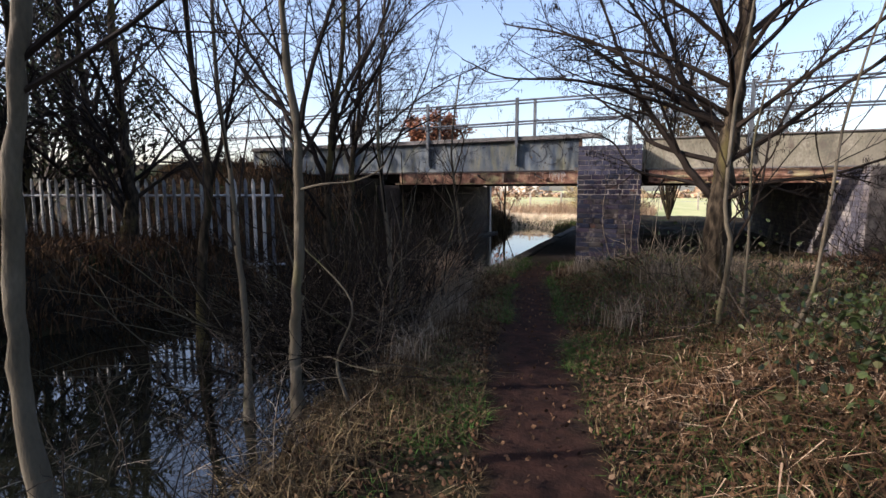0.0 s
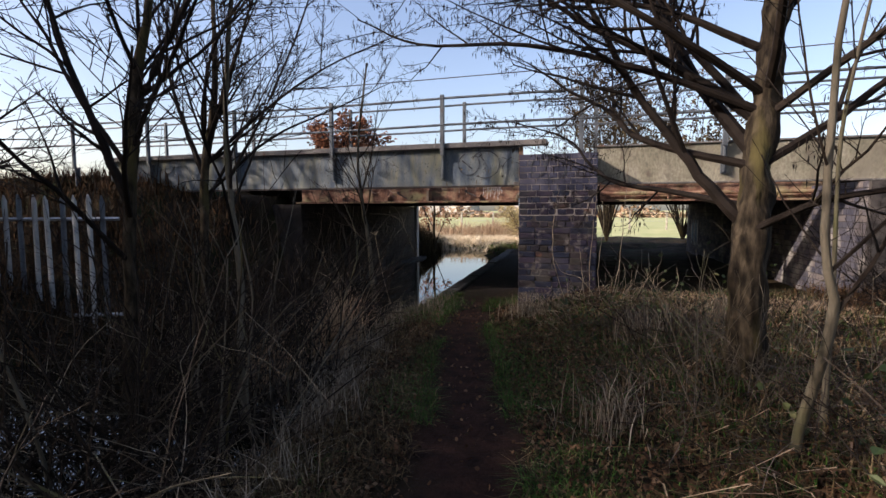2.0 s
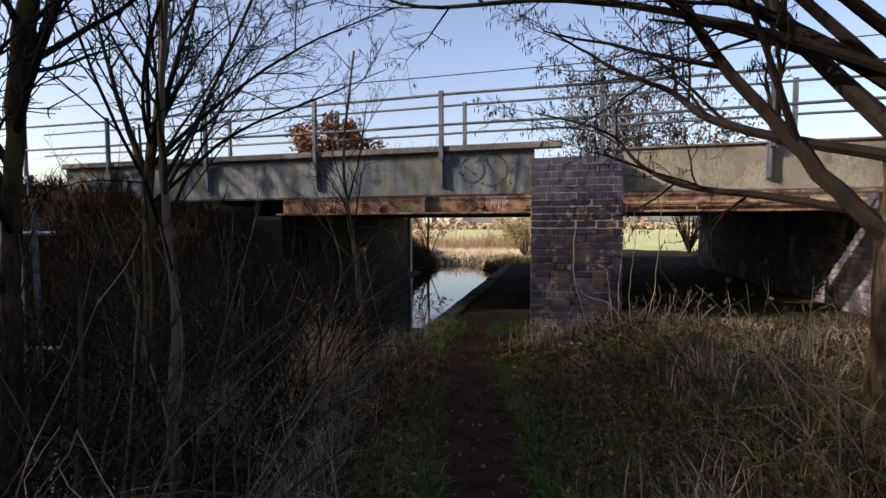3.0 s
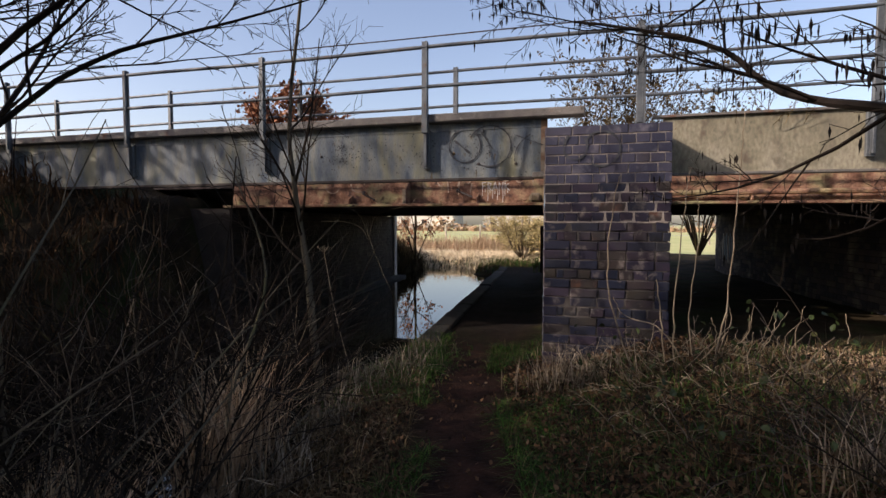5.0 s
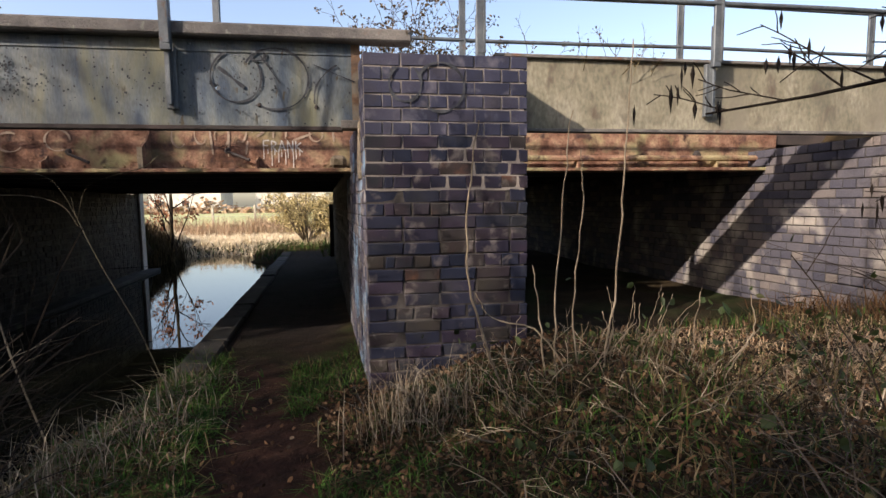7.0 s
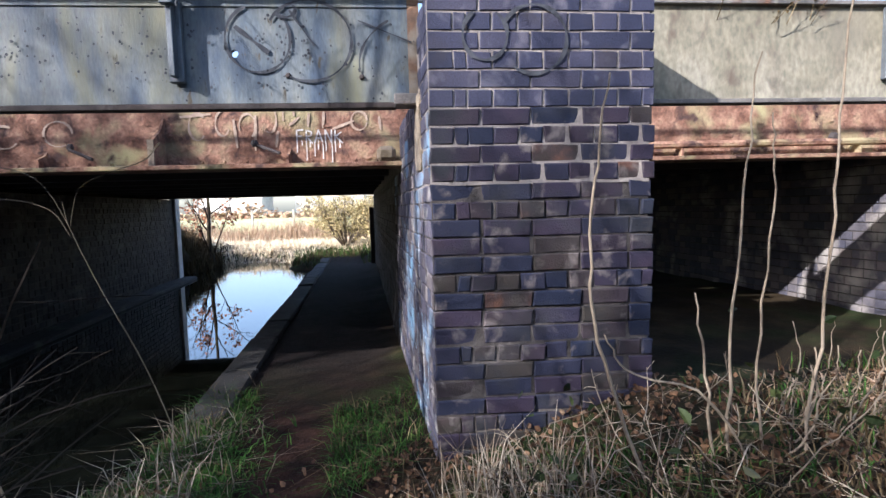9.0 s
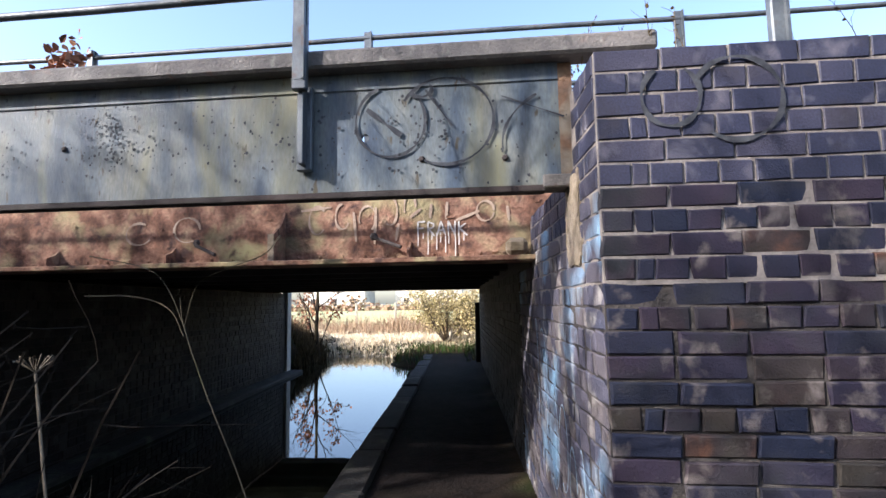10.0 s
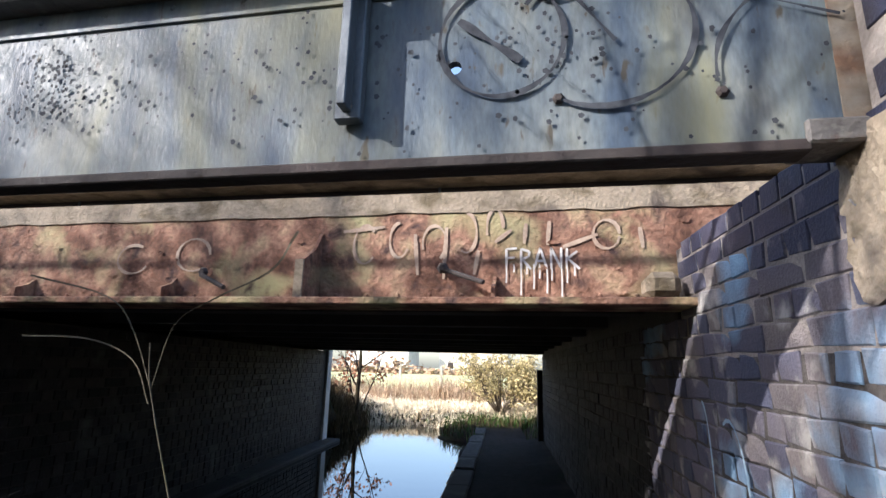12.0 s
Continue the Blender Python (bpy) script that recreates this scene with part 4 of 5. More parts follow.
rw = random.Random(88)
for k in range(22):
    y = rw.uniform(2.4, 7.6)
    x = path_x(y) - rw.uniform(1.25, 2.6)
    h, lx, ly = rw.uniform(0.7, 2.2), rw.uniform(-0.5, 0.5), rw.uniform(-0.4, 0.4)
    z = max(ground_z(x, y), -0.3) - 0.05
    tree("whip_sapling", [(x, y, z), (x + lx * 0.2 + rw.uniform(-0.05, 0.05), y + ly * 0.2, z + h * 0.3), (x + lx * 0.3 + rw.uniform(-0.12, 0.12), y + ly * 0.6 + rw.uniform(-0.1, 0.1), z + h * 0.65), (x + lx, y + ly, z + h)], rw.uniform(0.008, 0.018), 0.004, [], 300 + k, "slender bare whip rising from the canal margin", bark=M_PALEBARK if k % 3 else M_BARK, level=1, count=4, trunk_branches=6, crown_start=0.3, thin=0.0018, flare=False)

# trees on the far bank and along the way walked, whose shade falls on path and bridge
for k, (x, y, h, s) in enumerate(((-10.6, 6.3, 6.0, 51), (-9.7, 4.4, 6.3, 50), (-8.2, 5.4, 5.6, 59), (-12.5, 3.0, 7.0, 53), (-8.3, -3.7, 7.0, 55), (-6.6, -4.8, 7.0, 56), (-14.5, 7.5, 6.5, 57), (-11.3, 5.5, 7.4, 58))):
    gz = ground_z(x, y)
    tree("hawthorn_tree", [(x, y, gz - 0.1), (x + 0.1, y, gz + 0.8), (x - 0.1, y + 0.1, gz + 2.0), (x + 0.1, y - 0.1, gz + h * 0.6), (x, y, gz + h)], 0.13, 0.03, [], s, "dense dark bare hawthorn on the far canal bank", count=9, trunk_branches=24, crown_start=0.1, ratio=0.6, thin=0.005, lift=0.03)


def ivy_tree(x, y, h, w, n, seed, label):
    """A tree wrapped in evergreen ivy: many leaf clumps with gaps between them."""
    rng = random.Random(seed)
    gz = ground_z(x, y)
    t = tree("ivy_clad_tree", [(x, y, gz - 0.1), (x + 0.1, y, gz + h * 0.35), (x - 0.1, y, gz + h * 0.7), (x, y, gz + h)], 0.16, 0.04, [], seed, label, level=2, count=6, trunk_branches=16, crown_start=0.2, thin=0.006)
    V, F = [], []
    for _ in range(n // 40):
        a, f = rng.uniform(0, 6.283), rng.uniform(0.18, 1.0)
        r = w * math.sqrt(rng.random()) * (1.15 - 0.7 * abs(f - 0.45))
        c = Vector((x + r * math.cos(a), y + r * math.sin(a), gz + h * f))
        for _ in range(40):
            leaves_into(V, F, rng, c + Vector((rng.gauss(0, 0.2), rng.gauss(0, 0.2), rng.gauss(0, 0.17))), 0.1)
    pydata("ivy", V, F, M_BRAMBLE, t, "dark evergreen ivy leaves")


# Mostly out of view; ivy makes the shade dense over path, bank and girder.
for x, y, h, w, n, sd in ((-8.9, 1.9, 5.0, 1.8, 9000, 151), (-9.5, -0.5, 6.1, 1.8, 9000, 154), (-8.3, 1.2, 4.9, 1.8, 9000, 161), (-11.7, 6.6, 5.4, 1.6, 4500, 156)):
    ivy_tree(x, y, h, w, n, sd, "dark ivy-clad tree on the far canal bank, placed for its shade")
# Unseen trees added behind the start to block skylight on pier and girder.
for x, y, h, w, n, sd in ((-2.8, -7.5, 8.0, 2.2, 6000, 157), (1.5, -6.5, 8.5, 2.3, 7000, 158), (5.0, -4.5, 8.0, 2.3, 7000, 159), (7.0, -0.5, 7.5, 2.2, 6000, 160)):
    ivy_tree(x, y, h, w, n, sd, "unseen ivy-clad tree added behind the start to cut skylight")


def leafy(name, x, y, z0, h, w, n_leaf, leaf, seed, label, size=0.06, stems=9, thin=0.003, wood=None):
    rng = random.Random(seed)
    t = tagged(new(name), label, "shrub")
    V, F, tips = [], [], []
    for k in range(stems):
        a = 2 * math.pi * k / stems + rng.random()
        d = Vector((math.cos(a) * w / h, math.sin(a) * w / h, 1))
        sprout(V, F, rng, wander(rng, Vector((x, y, z0)), d, h * rng.uniform(0.7, 1.0), 7, 0.12, 0.03), 0.022, 0.006, 2, 6, 0.42, 0.03, 0.18, tips, thin)
    pydata("branchwork", V, F, wood or M_TWIG, t)
    V, F = [], []
    for _ in range(n_leaf):
        p = rng.choice(tips) + Vector((rng.gauss(0, 0.06), rng.gauss(0, 0.06), rng.gauss(0, 0.06)))
        leaves_into(V, F, rng, p, size)
    pydata("foliage", V, F, leaf, t)
    return t


leafy("beech_bush", -5.55, 11.4, 2.15, 1.15, 0.85, 4200, M_COPPER, 61, "small bush with withered copper leaves behind the railing", 0.07)
leafy("willow_bush", -0.45, 20.8, 0.3, 6.7, 1.5, 5200, M_STRAW, 62, "tall olive-yellow bush behind the bridge", 0.09, 30, 0.008, M_BARK)
leafy("willow_bush", 2.2, 22.5, 0.3, 5.6, 2.2, 3800, M_STRAW, 63, "olive-yellow bush behind the bridge", 0.1, 24, 0.008, M_BARK)
leafy("willow_bush", -3.5, 23.4, 0.0, 2.1, 1.9, 9000, M_YELLOW, 64, "yellowish bush on the bank beyond the bridge", 0.06, 30, 0.005, M_CANE)
leafy("willow_bush", -2.3, 22.6, 0.1, 1.5, 1.2, 4000, M_YELLOW, 65, "yellowish bush beside the path beyond the bridge", 0.06, 20, 0.005, M_CANE)
leafy("oak_sapling", -6.9, 21.2, 0.0, 2.3, 0.8, 420, M_COPPER, 66, "young tree with a few withered leaves over the canal", 0.09, 3)
tree("oak_sapling", [(-6.85, 21.0, -0.1), (-6.88, 21.0, 0.6), (-6.86, 21.0, 1.4), (-6.85, 21.0, 2.6), (-6.8, 21, 4.2)], 0.07, 0.02, [], 67, "young bare tree leaning over the canal beyond the bridge", count=5, trunk_branches=9, crown_start=0.3)


# ---- low growth ----
def blades(name, n, place, material, label, h0, h1, w=0.006, lean=0.6, seed=1):
    rng = random.Random(seed)
    V, F = [], []
    made = 0
    while made < n:
        q = place(rng)
        if q is None:
            made += 0.02
            continue
        made += 1
        x, y, s = q
        z = ground_z(x, y) - 0.02
        a, l, h = rng.uniform(0, 6.283), rng.uniform(0.1, lean), rng.uniform(h0, h1) * s
        c, sn = math.cos(a), math.sin(a)
        px, py = -sn * w * rng.uniform(0.5, 1.1), c * w * rng.uniform(0.5, 1.1)
        b = len(V)
        m, t = 0.5 * h, h
        k, j = 0.3 * l * h, l * h * rng.uniform(0.8, 1.3)
        V += [(x - px, y - py, z), (x + px, y + py, z), (x + c * k + px * 0.8, y + sn * k + py * 0.8, z + m), (x + c * k - px * 0.8, y + sn * k - py * 0.8, z + m), (x + c * j, y + sn * j, z + t * (1.0 - 0.35 * l))]
        F += [(b, b + 1, b + 2, b + 3), (b + 3, b + 2, b + 4)]
    return tagged(pydata(name, V, F, material), label, "grass", kind="stuff")


def clump_noise(x, y, s=1.1, o=0.0):
    return noise.noise(Vector((x * s + o, y * s, o)))


def off_path(x, y):
    return abs(x - path_x(y))


def right_bank(rng):
    y = rng.uniform(0.6, 9.1)
    x = path_x(y) + 0.34 + abs(rng.gauss(0, 1.3))
    if x > 4.5 or (y > 8.9 and x < -0.6) or clump_noise(x, y, 1.3, 2) < -0.3:
        return None
    return x, y, 0.5 + 0.45 * smooth_step(0.4, 1.5, off_path(x, y))


def left_bank(rng):
    y = rng.uniform(0.6, 9.9)
    x = path_x(y) - 0.36 - abs(rng.gauss(0, 1.0))
    if off_path(x, y) > 2.7 or clump_noise(x, y, 1.3, 5) < -0.2:
        return None
    return x, y, 0.6 + 0.5 * smooth_step(0.4, 1.3, off_path(x, y))


def verge(rng):
    y = rng.uniform(0.8, 10.4)
    side = rng.choice((-1, 1))
    x = path_x(y) + side * (0.27 + 0.12 * clump_noise(y, side * 3.0, 1.7, 1.0) + abs(rng.gauss(0, 0.34)))
    if clump_noise(x, y, 0.9, 7) < -0.05 + 0.25 * (y < 4) or (y > 9.1 and x > -1.72):
        return None
    return x, y, 1.0


def far_right(rng):
    x, y = rng.uniform(-0.5, 7), rng.uniform(4, 9.6)
    return (x, y, 1.0) if clump_noise(x, y, 0.8, 3) > -0.1 else None


def west_bank(rng):
    x, y = rng.uniform(-13, -5.5), rng.uniform(-1, 10.0)
    return x, y, 1.0


def beyond(rng):
    x, y = rng.uniform(-10.5, -1.5), rng.uniform(18.7, 22.4)
    return (x, y, 1.0) if ground_z(x, y) > -0.18 and (off_path(x, y) > 0.5 or y > 20.6) else None


blades("dry_grass", 12000, right_bank, M_STRAW, "tangled dry straw grass on the bank", 0.06, 0.24, 0.004, 2.2, 71)
blades("dry_grass", 20000, left_bank, M_STRAW, "dry straw grass sloping to the canal", 0.06, 0.22, 0.0045, 2.2, 72)
blades("green_grass", 15000, verge, M_GREEN, "short winter-green grass along the path", 0.03, 0.14, 0.0035, 2.0, 73)
blades("dry_grass", 3500, verge, M_STRAW, "bleached straw among the green verge", 0.04, 0.18, 0.0035, 2.6, 176)
blades("green_grass", 15000, right_bank, M_GREEN, "dull green grass among the straw", 0.05, 0.17, 0.004, 1.6, 174)
TUFTS = ((-2.55, 5.5), (-2.75, 6.1), (-2.95, 6.9), (-2.35, 5.0), (-3.05, 7.7), (-2.0, 3.6), (-2.2, 4.3), (-3.3, 8.6), (-3.45, 6.2), (-3.2, 5.9), (-3.65, 6.6), (-3.1, 6.5), (-3.4, 7.3), (-1.55, 8.75), (-1.3, 8.6), (-0.2, 6.8), (0.6, 7.6), (-0.5, 5.3))


def tuft(rng):
    x, y = rng.choice(TUFTS)
    return x + rng.gauss(0, 0.13), y + rng.gauss(0, 0.13), 1.0


blades("dead_stalks", 2700, tuft, M_CANE, "pale tufts of dead stalks beside the path", 0.15, 0.45, 0.004, 1.0, 175)
def fallen_bracken(rng):
    x, y = rng.gauss(0.9, 0.6), rng.gauss(3.6, 0.9)
    return (x, y, 1.0) if off_path(x, y) > 0.6 and y > 0.8 else None


blades("dead_bracken", 5000, fallen_bracken, M_BRACKEN, "flattened red-brown bracken under the alder", 0.06, 0.2, 0.008, 3.0, 179)
blades("dead_bracken", 1800, fallen_bracken, M_BRACKEN_LIT, "broken bracken coloured pale as if catching the sun", 0.05, 0.18, 0.006, 3.0, 184)
blades("dead_bracken", 3000, right_bank, M_BRACKEN, "scattered red-brown bracken among the grass", 0.05, 0.16, 0.007, 3.0, 180)


def flattened(rng):
    x, y = rng.uniform(0.0, 3.2), rng.gauss(8.3, 0.55)
    return (x, y, 1.0) if clump_noise(x, y, 1.2, 8) > -0.15 and y < 9.3 else None


blades("dead_bracken", 6000, flattened, M_BRACKEN_LIT, "flattened russet grass before the abutment, sun put into its colour", 0.04, 0.12, 0.005, 3.4, 182)


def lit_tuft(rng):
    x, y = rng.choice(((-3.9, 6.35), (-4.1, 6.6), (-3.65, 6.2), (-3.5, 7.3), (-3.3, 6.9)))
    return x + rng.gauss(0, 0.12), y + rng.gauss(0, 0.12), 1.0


# Margin tufts get the lit colour to read as a patch of sun.
blades("dead_stalks", 1500, lit_tuft, M_BRACKEN_LIT, "tufts of dead stalks in the canal margin, coloured as if sunlit", 0.5, 1.0, 0.005, 0.7, 183)


def mouth_clump(rng):
    return rng.gauss(-3.0, 0.2), rng.gauss(9.0, 0.45), 1.0


blades("green_grass", 4500, mouth_clump, M_GREEN, "green grass clump at the mouth of the passage", 0.04, 0.13, 0.005, 2.2, 177)
blades("dead_stalks", 500, mouth_clump, M_CANE, "bleached stalks in the grass clump", 0.1, 0.3, 0.0035, 1.6, 178)
blades("dry_grass", 14000, far_right, M_STRAW, "dry grass on the bank below the girder", 0.06, 0.2, 0.005, 1.2, 74)
blades("green_grass", 7000, far_right, M_GREEN, "patchy green grass below the girder", 0.06, 0.15, 0.005, 0.9, 75)
blades("dead_bracken", 26000, west_bank, M_BRACKEN, "dead brown bracken on the embankment", 0.15, 0.45, 0.012, 1.2, 76)
blades("dry_grass", 4000, beyond, M_STRAW, "dry grass on the banks beyond the bridge", 0.1, 0.4, 0.008, 1.2, 181)
blades("green_grass", 3500, beyond, M_GREEN, "green grass on the banks beyond the bridge", 0.1, 0.35, 0.008, 0.8, 77)


def scrub(rng):
    x, y = rng.uniform(-15, -1.2), rng.uniform(26.0, 29.5)
    return x, y, 1.0 if clump_noise(x, y, 0.5, 4) > 0 else 0.6


blades("dead_weeds", 9000, scrub, M_BRACKEN_LIT, "brown dead weeds behind the reeds, coloured as if sunlit", 0.4, 1.0, 0.012, 0.6, 171)


def left_mound(rng):
    x, y = rng.uniform(-9.0, -5.9), rng.uniform(18.6, 21.8)
    return (x, y, 1.0) if ground_z(x, y) > -0.3 else None


blades("dry_grass", 9000, left_mound, M_STRAW, "coarse grass on the bank beyond the bridge", 0.25, 0.7, 0.008, 0.9, 172)


def east_bank(rng):
    return rng.uniform(1.8, 9.0), rng.uniform(7.2, 10.2), 1.0


blades("dead_bracken", 11000, east_bank, M_BRACKEN, "dead brown bracken against the abutment", 0.08, 0.32, 0.006, 2.0, 173)


def reeds(rng):
    x, y = rng.uniform(-12, -2.0), rng.uniform(21.6, 27)
    return (x, y, 1.0) if off_path(x, y) > 0.6 or y > 22.4 else None


blades("reeds", 19000, reeds, M_REED, "flattened bleached reed bed, lightened further to carry the sun", 0.06, 0.3, 0.012, 1.9, 78)


def litter(n, seed):
    rng = random.Random(seed)
    V, F = [], []
    for _ in range(n):
        y = rng.uniform(0.8, 9.3)
        x = path_x(y) + rng.gauss(0.5, 1.5)
        if abs(x) > 5 or (off_path(x, y) < 0.38 and rng.random() < 0.93):
            continue
        z = ground_z(x, y)
        if z < WATER:
            continue
        leaves_into(V, F, rng, Vector((x, y, z + rng.uniform(0.003, 0.05))), 0.034)
    tagged(pydata("leaf_litter", V, F, M_LITTER), "brown fallen leaves scattered over the banks", "leaves", kind="stuff")


litter(46000, 81)


def brush(name, n, place, material, label, l0, l1, r, level, seed, lift=-0.06, up=0.8):
    """Arching bare stems rooted where place() says."""
    rng = random.Random(seed)
    V, F = [], []
    for _ in range(n):
        q = place(rng)
        if q is None:
            continue
        x, y = q
        d = Vector((rng.gauss(0, 0.6), rng.gauss(0, 0.6), up))
        pts = wander(rng, Vector((x, y, max(ground_z(x, y), WATER - 0.1) - 0.03)), d, rng.uniform(l0, l1), 7, 0.14, lift)
        if any(off_path(p.x, p.y) < 0.62 for p in pts):
            continue
        sprout(V, F, rng, pts, r * rng.uniform(0.6, 1.3), r * 0.4, level, 5, 0.4, lift * 0.4, 0.2, None, 0.0016, 0.2, (5, 4, 3, 3))
    return tagged(pydata(name, V, F, material), label, "brush", kind="stuff")


def left_thicket(rng):
    y = rng.uniform(3.4, 9.3)
    x = path_x(y) - rng.uniform(1.25, 3.4)
    return (x, y) if x > -6.0 else None


def low_thicket(rng):
    y = rng.uniform(3.2, 7.4)
    return path_x(y) - rng.uniform(1.25, 3.0), y


def left_front(rng):
    y = rng.uniform(1.0, 4.0)
    return path_x(y) - rng.uniform(1.3, 3.2), y


def right_thicket(rng):
    y = rng.uniform(3.2, 7.3)
    return path_x(y) + rng.uniform(1.2, 4.2), y


def pier_foot(rng):
    y = rng.uniform(7.4, 8.95)
    return path_x(y) + rng.uniform(0.65, 2.2), y


def right_scrub(rng):
    y = rng.uniform(4.6, 7.4)
    x = path_x(y) + 0.95 + abs(rng.gauss(0, 1.0))
    return (x, y) if clump_noise(x, y, 0.9, 6) > -0.25 and x < 4 else None


def east_brush(rng):
    return rng.uniform(2.0, 7.0), rng.uniform(6.0, 9.2)


def west_brush(rng):
    x, y = rng.uniform(-12, -5.6), rng.uniform(2.0, 9.6)
    return x, y


brush("bramble_thicket", 760, left_thicket, M_TWIG, "dark tangle of bare bramble and willow stems", 0.8, 2.0, 0.008, 1, 91)
brush("bramble_thicket", 130, left_thicket, M_CANE, "pale dead stems in the canal-side thicket", 0.4, 1.5, 0.005, 1, 92)
brush("bramble_thicket", 110, low_thicket, M_PALEBARK, "long arching grey-brown stems in the thicket", 1.2, 2.6, 0.007, 1, 191, -0.05, 0.45)
brush("bramble_thicket", 110, low_thicket, M_CANE, "short broken pale stems low in the thicket", 0.2, 0.7, 0.006, 1, 192, -0.1, 0.5)
brush("bramble_thicket", 40, lambda r: (r.gauss(0.3, 0.22), r.gauss(5.4, 0.2)), M_PALEBARK, "thin shoots crowding the foot of the alder", 0.3, 1.0, 0.004, 1, 193, 0.0, 1.2)
brush("bramble_thicket", 170, left_front, M_CANE, "pale dead stems at the water's edge", 0.2, 0.7, 0.004, 1, 93, -0.1, 0.5)
brush("bramble_thicket", 120, left_front, M_TWIG, "dark bare stems standing in the canal margin", 0.4, 1.3, 0.005, 1, 99)
brush("bramble_thicket", 120, right_thicket, M_TWIG, "bare bramble stems on the wooded bank", 0.4, 1.1, 0.005, 1, 94, -0.08, 0.6)
brush("bramble_thicket", 90, right_thicket, M_CANE, "bleached dead stems lying on the bank", 0.25, 0.8, 0.004, 1, 95, -0.1, 0.35)
brush("bramble_thicket", 170, pier_foot, M_CANE, "bleached arching stems at the foot of the pier", 0.15, 0.45, 0.004, 1, 96, -0.1, 0.45)
brush("bramble_thicket", 60, pier_foot, M_TWIG, "dark arching stems at the foot of the pier", 0.2, 0.5, 0.004, 1, 98, -0.1, 0.45)
brush("bramble_thicket", 300, right_scrub, M_GREYSTEM, "tangle of grey-brown bramble stems between path and pier", 0.25, 0.75, 0.004, 1, 194, -0.1, 0.6)
brush("bramble_thicket", 620, east_brush, M_TWIG, "bare brush in front of the abutment", 0.5, 1.3, 0.006, 1, 100)
brush("bramble_thicket", 420, west_brush, M_TWIG, "dark brush on the far canal bank", 0.6, 1.6, 0.008, 1, 97)


def bramble_leaves(n, seed):
    rng = random.Random(seed)
    V, F = [], []
    for _ in range(n):
        if rng.random() < 0.85:
            p = Vector((rng.gauss(1.5, 0.55), rng.gauss(3.9, 0.7), 0))
        else:
            y = rng.uniform(6.5, 8.8)
            p = Vector((path_x(y) + rng.uniform(0.9, 3.5), y, 0))
        p.z = ground_z(p.x, p.y) + abs(rng.gauss(0.15, 0.22))
        leaves_into(V, F, rng, p, 0.055)
    tagged(pydata("bramble_leaves", V, F, M_BRAMBLE), "low green bramble leaves under the trees", "leaves", kind="stuff")


bramble_leaves(1900, 82)


# tall bleached canes at the pier's foot
def cane(pts, r, label):
    V, F = [], []
    p = spline(pts, 6)
    n = len(p)
    tube_into(V, F, roughen(p, random.Random(len(pts) + int(pts[0][0] * 100)), 0.007), [r * 0.68 * (1 - 0.55 * i / (n - 1)) for i in range(n)], 6)
    return tagged(pydata("cane", V, F, M_CANE, smooth=True), label, "dead stem", group="canes at the pier")


TALL = "tall bleached dead cane rising beside the brick pier"
LOW = "bleached dead cane arching over the grass"
cane([(-0.95, 8.55, 0.2), (-1.12, 8.58, 0.7), (-1.16, 8.6, 1.1), (-1.13, 8.6, 1.45), (-1.09, 8.6, 1.71)], 0.011, TALL)
cane([(-0.55, 8.5, 0.2), (-0.78, 8.5, 0.58), (-1.02, 8.55, 0.66), (-1.12, 8.58, 0.8)], 0.009, LOW)
cane([(-0.75, 8.5, 0.15), (-0.78, 8.5, 0.6), (-0.82, 8.52, 0.95)], 0.01, TALL)
cane([(-0.68, 8.52, 0.15), (-0.7, 8.5, 0.7), (-0.66, 8.5, 1.3), (-0.62, 8.5, 1.75)], 0.009, TALL)
cane([(-0.55, 8.5, 0.15), (-0.6, 8.5, 0.7), (-0.55, 8.5, 1.3), (-0.57, 8.5, 1.55)], 0.008, TALL)
cane([(-0.5, 8.45, 0.15), (-0.38, 8.5, 0.65), (-0.33, 8.5, 1.2), (-0.3, 8.52, 1.7), (-0.28, 8.5, 2.12)], 0.01, TALL)
rc = random.Random(17)
for k in range(64):
    b = Vector((rc.gauss(-0.5, 0.16), rc.gauss(8.35, 0.14), 0.12))
    a = rc.uniform(-0.7, 0.9) if k % 3 else rc.uniform(2.3, 3.9)
    l, reach = rc.uniform(0.12, 0.7), rc.uniform(0.2, 0.7)
    if k % 3 == 0:
        l *= 0.6
    out = Vector((math.cos(a), math.sin(a) * 0.7, 0)) * reach
    kink = [Vector((rc.uniform(-0.035, 0.035), rc.uniform(-0.035, 0.035), rc.uniform(-0.02, 0.02))) for _ in range(3)]
    cane([b, b + out * 0.45 + kink[0] + Vector((0, 0, 0.2 * l)), b + out * 0.8 + kink[1] + Vector((0, 0, 0.5 * l)), b + out * 0.95 + kink[2] + Vector((0, 0, 0.78 * l)), b + out * rc.uniform(0.9, 1.2) + Vector((0, 0, l))], rc.uniform(0.004, 0.009), LOW)

# dried umbel by the water
V, F = [], []
tube_into(V, F, spline([(-3.6, 9.25, -0.2), (-3.8, 9.3, 0.4), (-3.95, 9.34, 1.05)]), [0.006] * 11, 5)
um = tagged(pydata("dried_umbel", V, F, M_CANE), "dried umbel flower head on a brown stalk", "plant")
V, F = [], []
ru = random.Random(9)
for _ in range(22):
    a = ru.uniform(0, 6.28)
    r = ru.uniform(0.02, 0.08)
    tip = Vector((-3.95 + r * math.cos(a), 9.34 + r * math.sin(a), 1.1 + 0.02 * ru.random()))
    tube_into(V, F, [Vector((-3.95, 9.34, 1.05)), tip], [0.002, 0.0015], 3)
    leaves_into(V, F, ru, tip, 0.014)
pydata("flower_head", V, F, M_CANE, um)


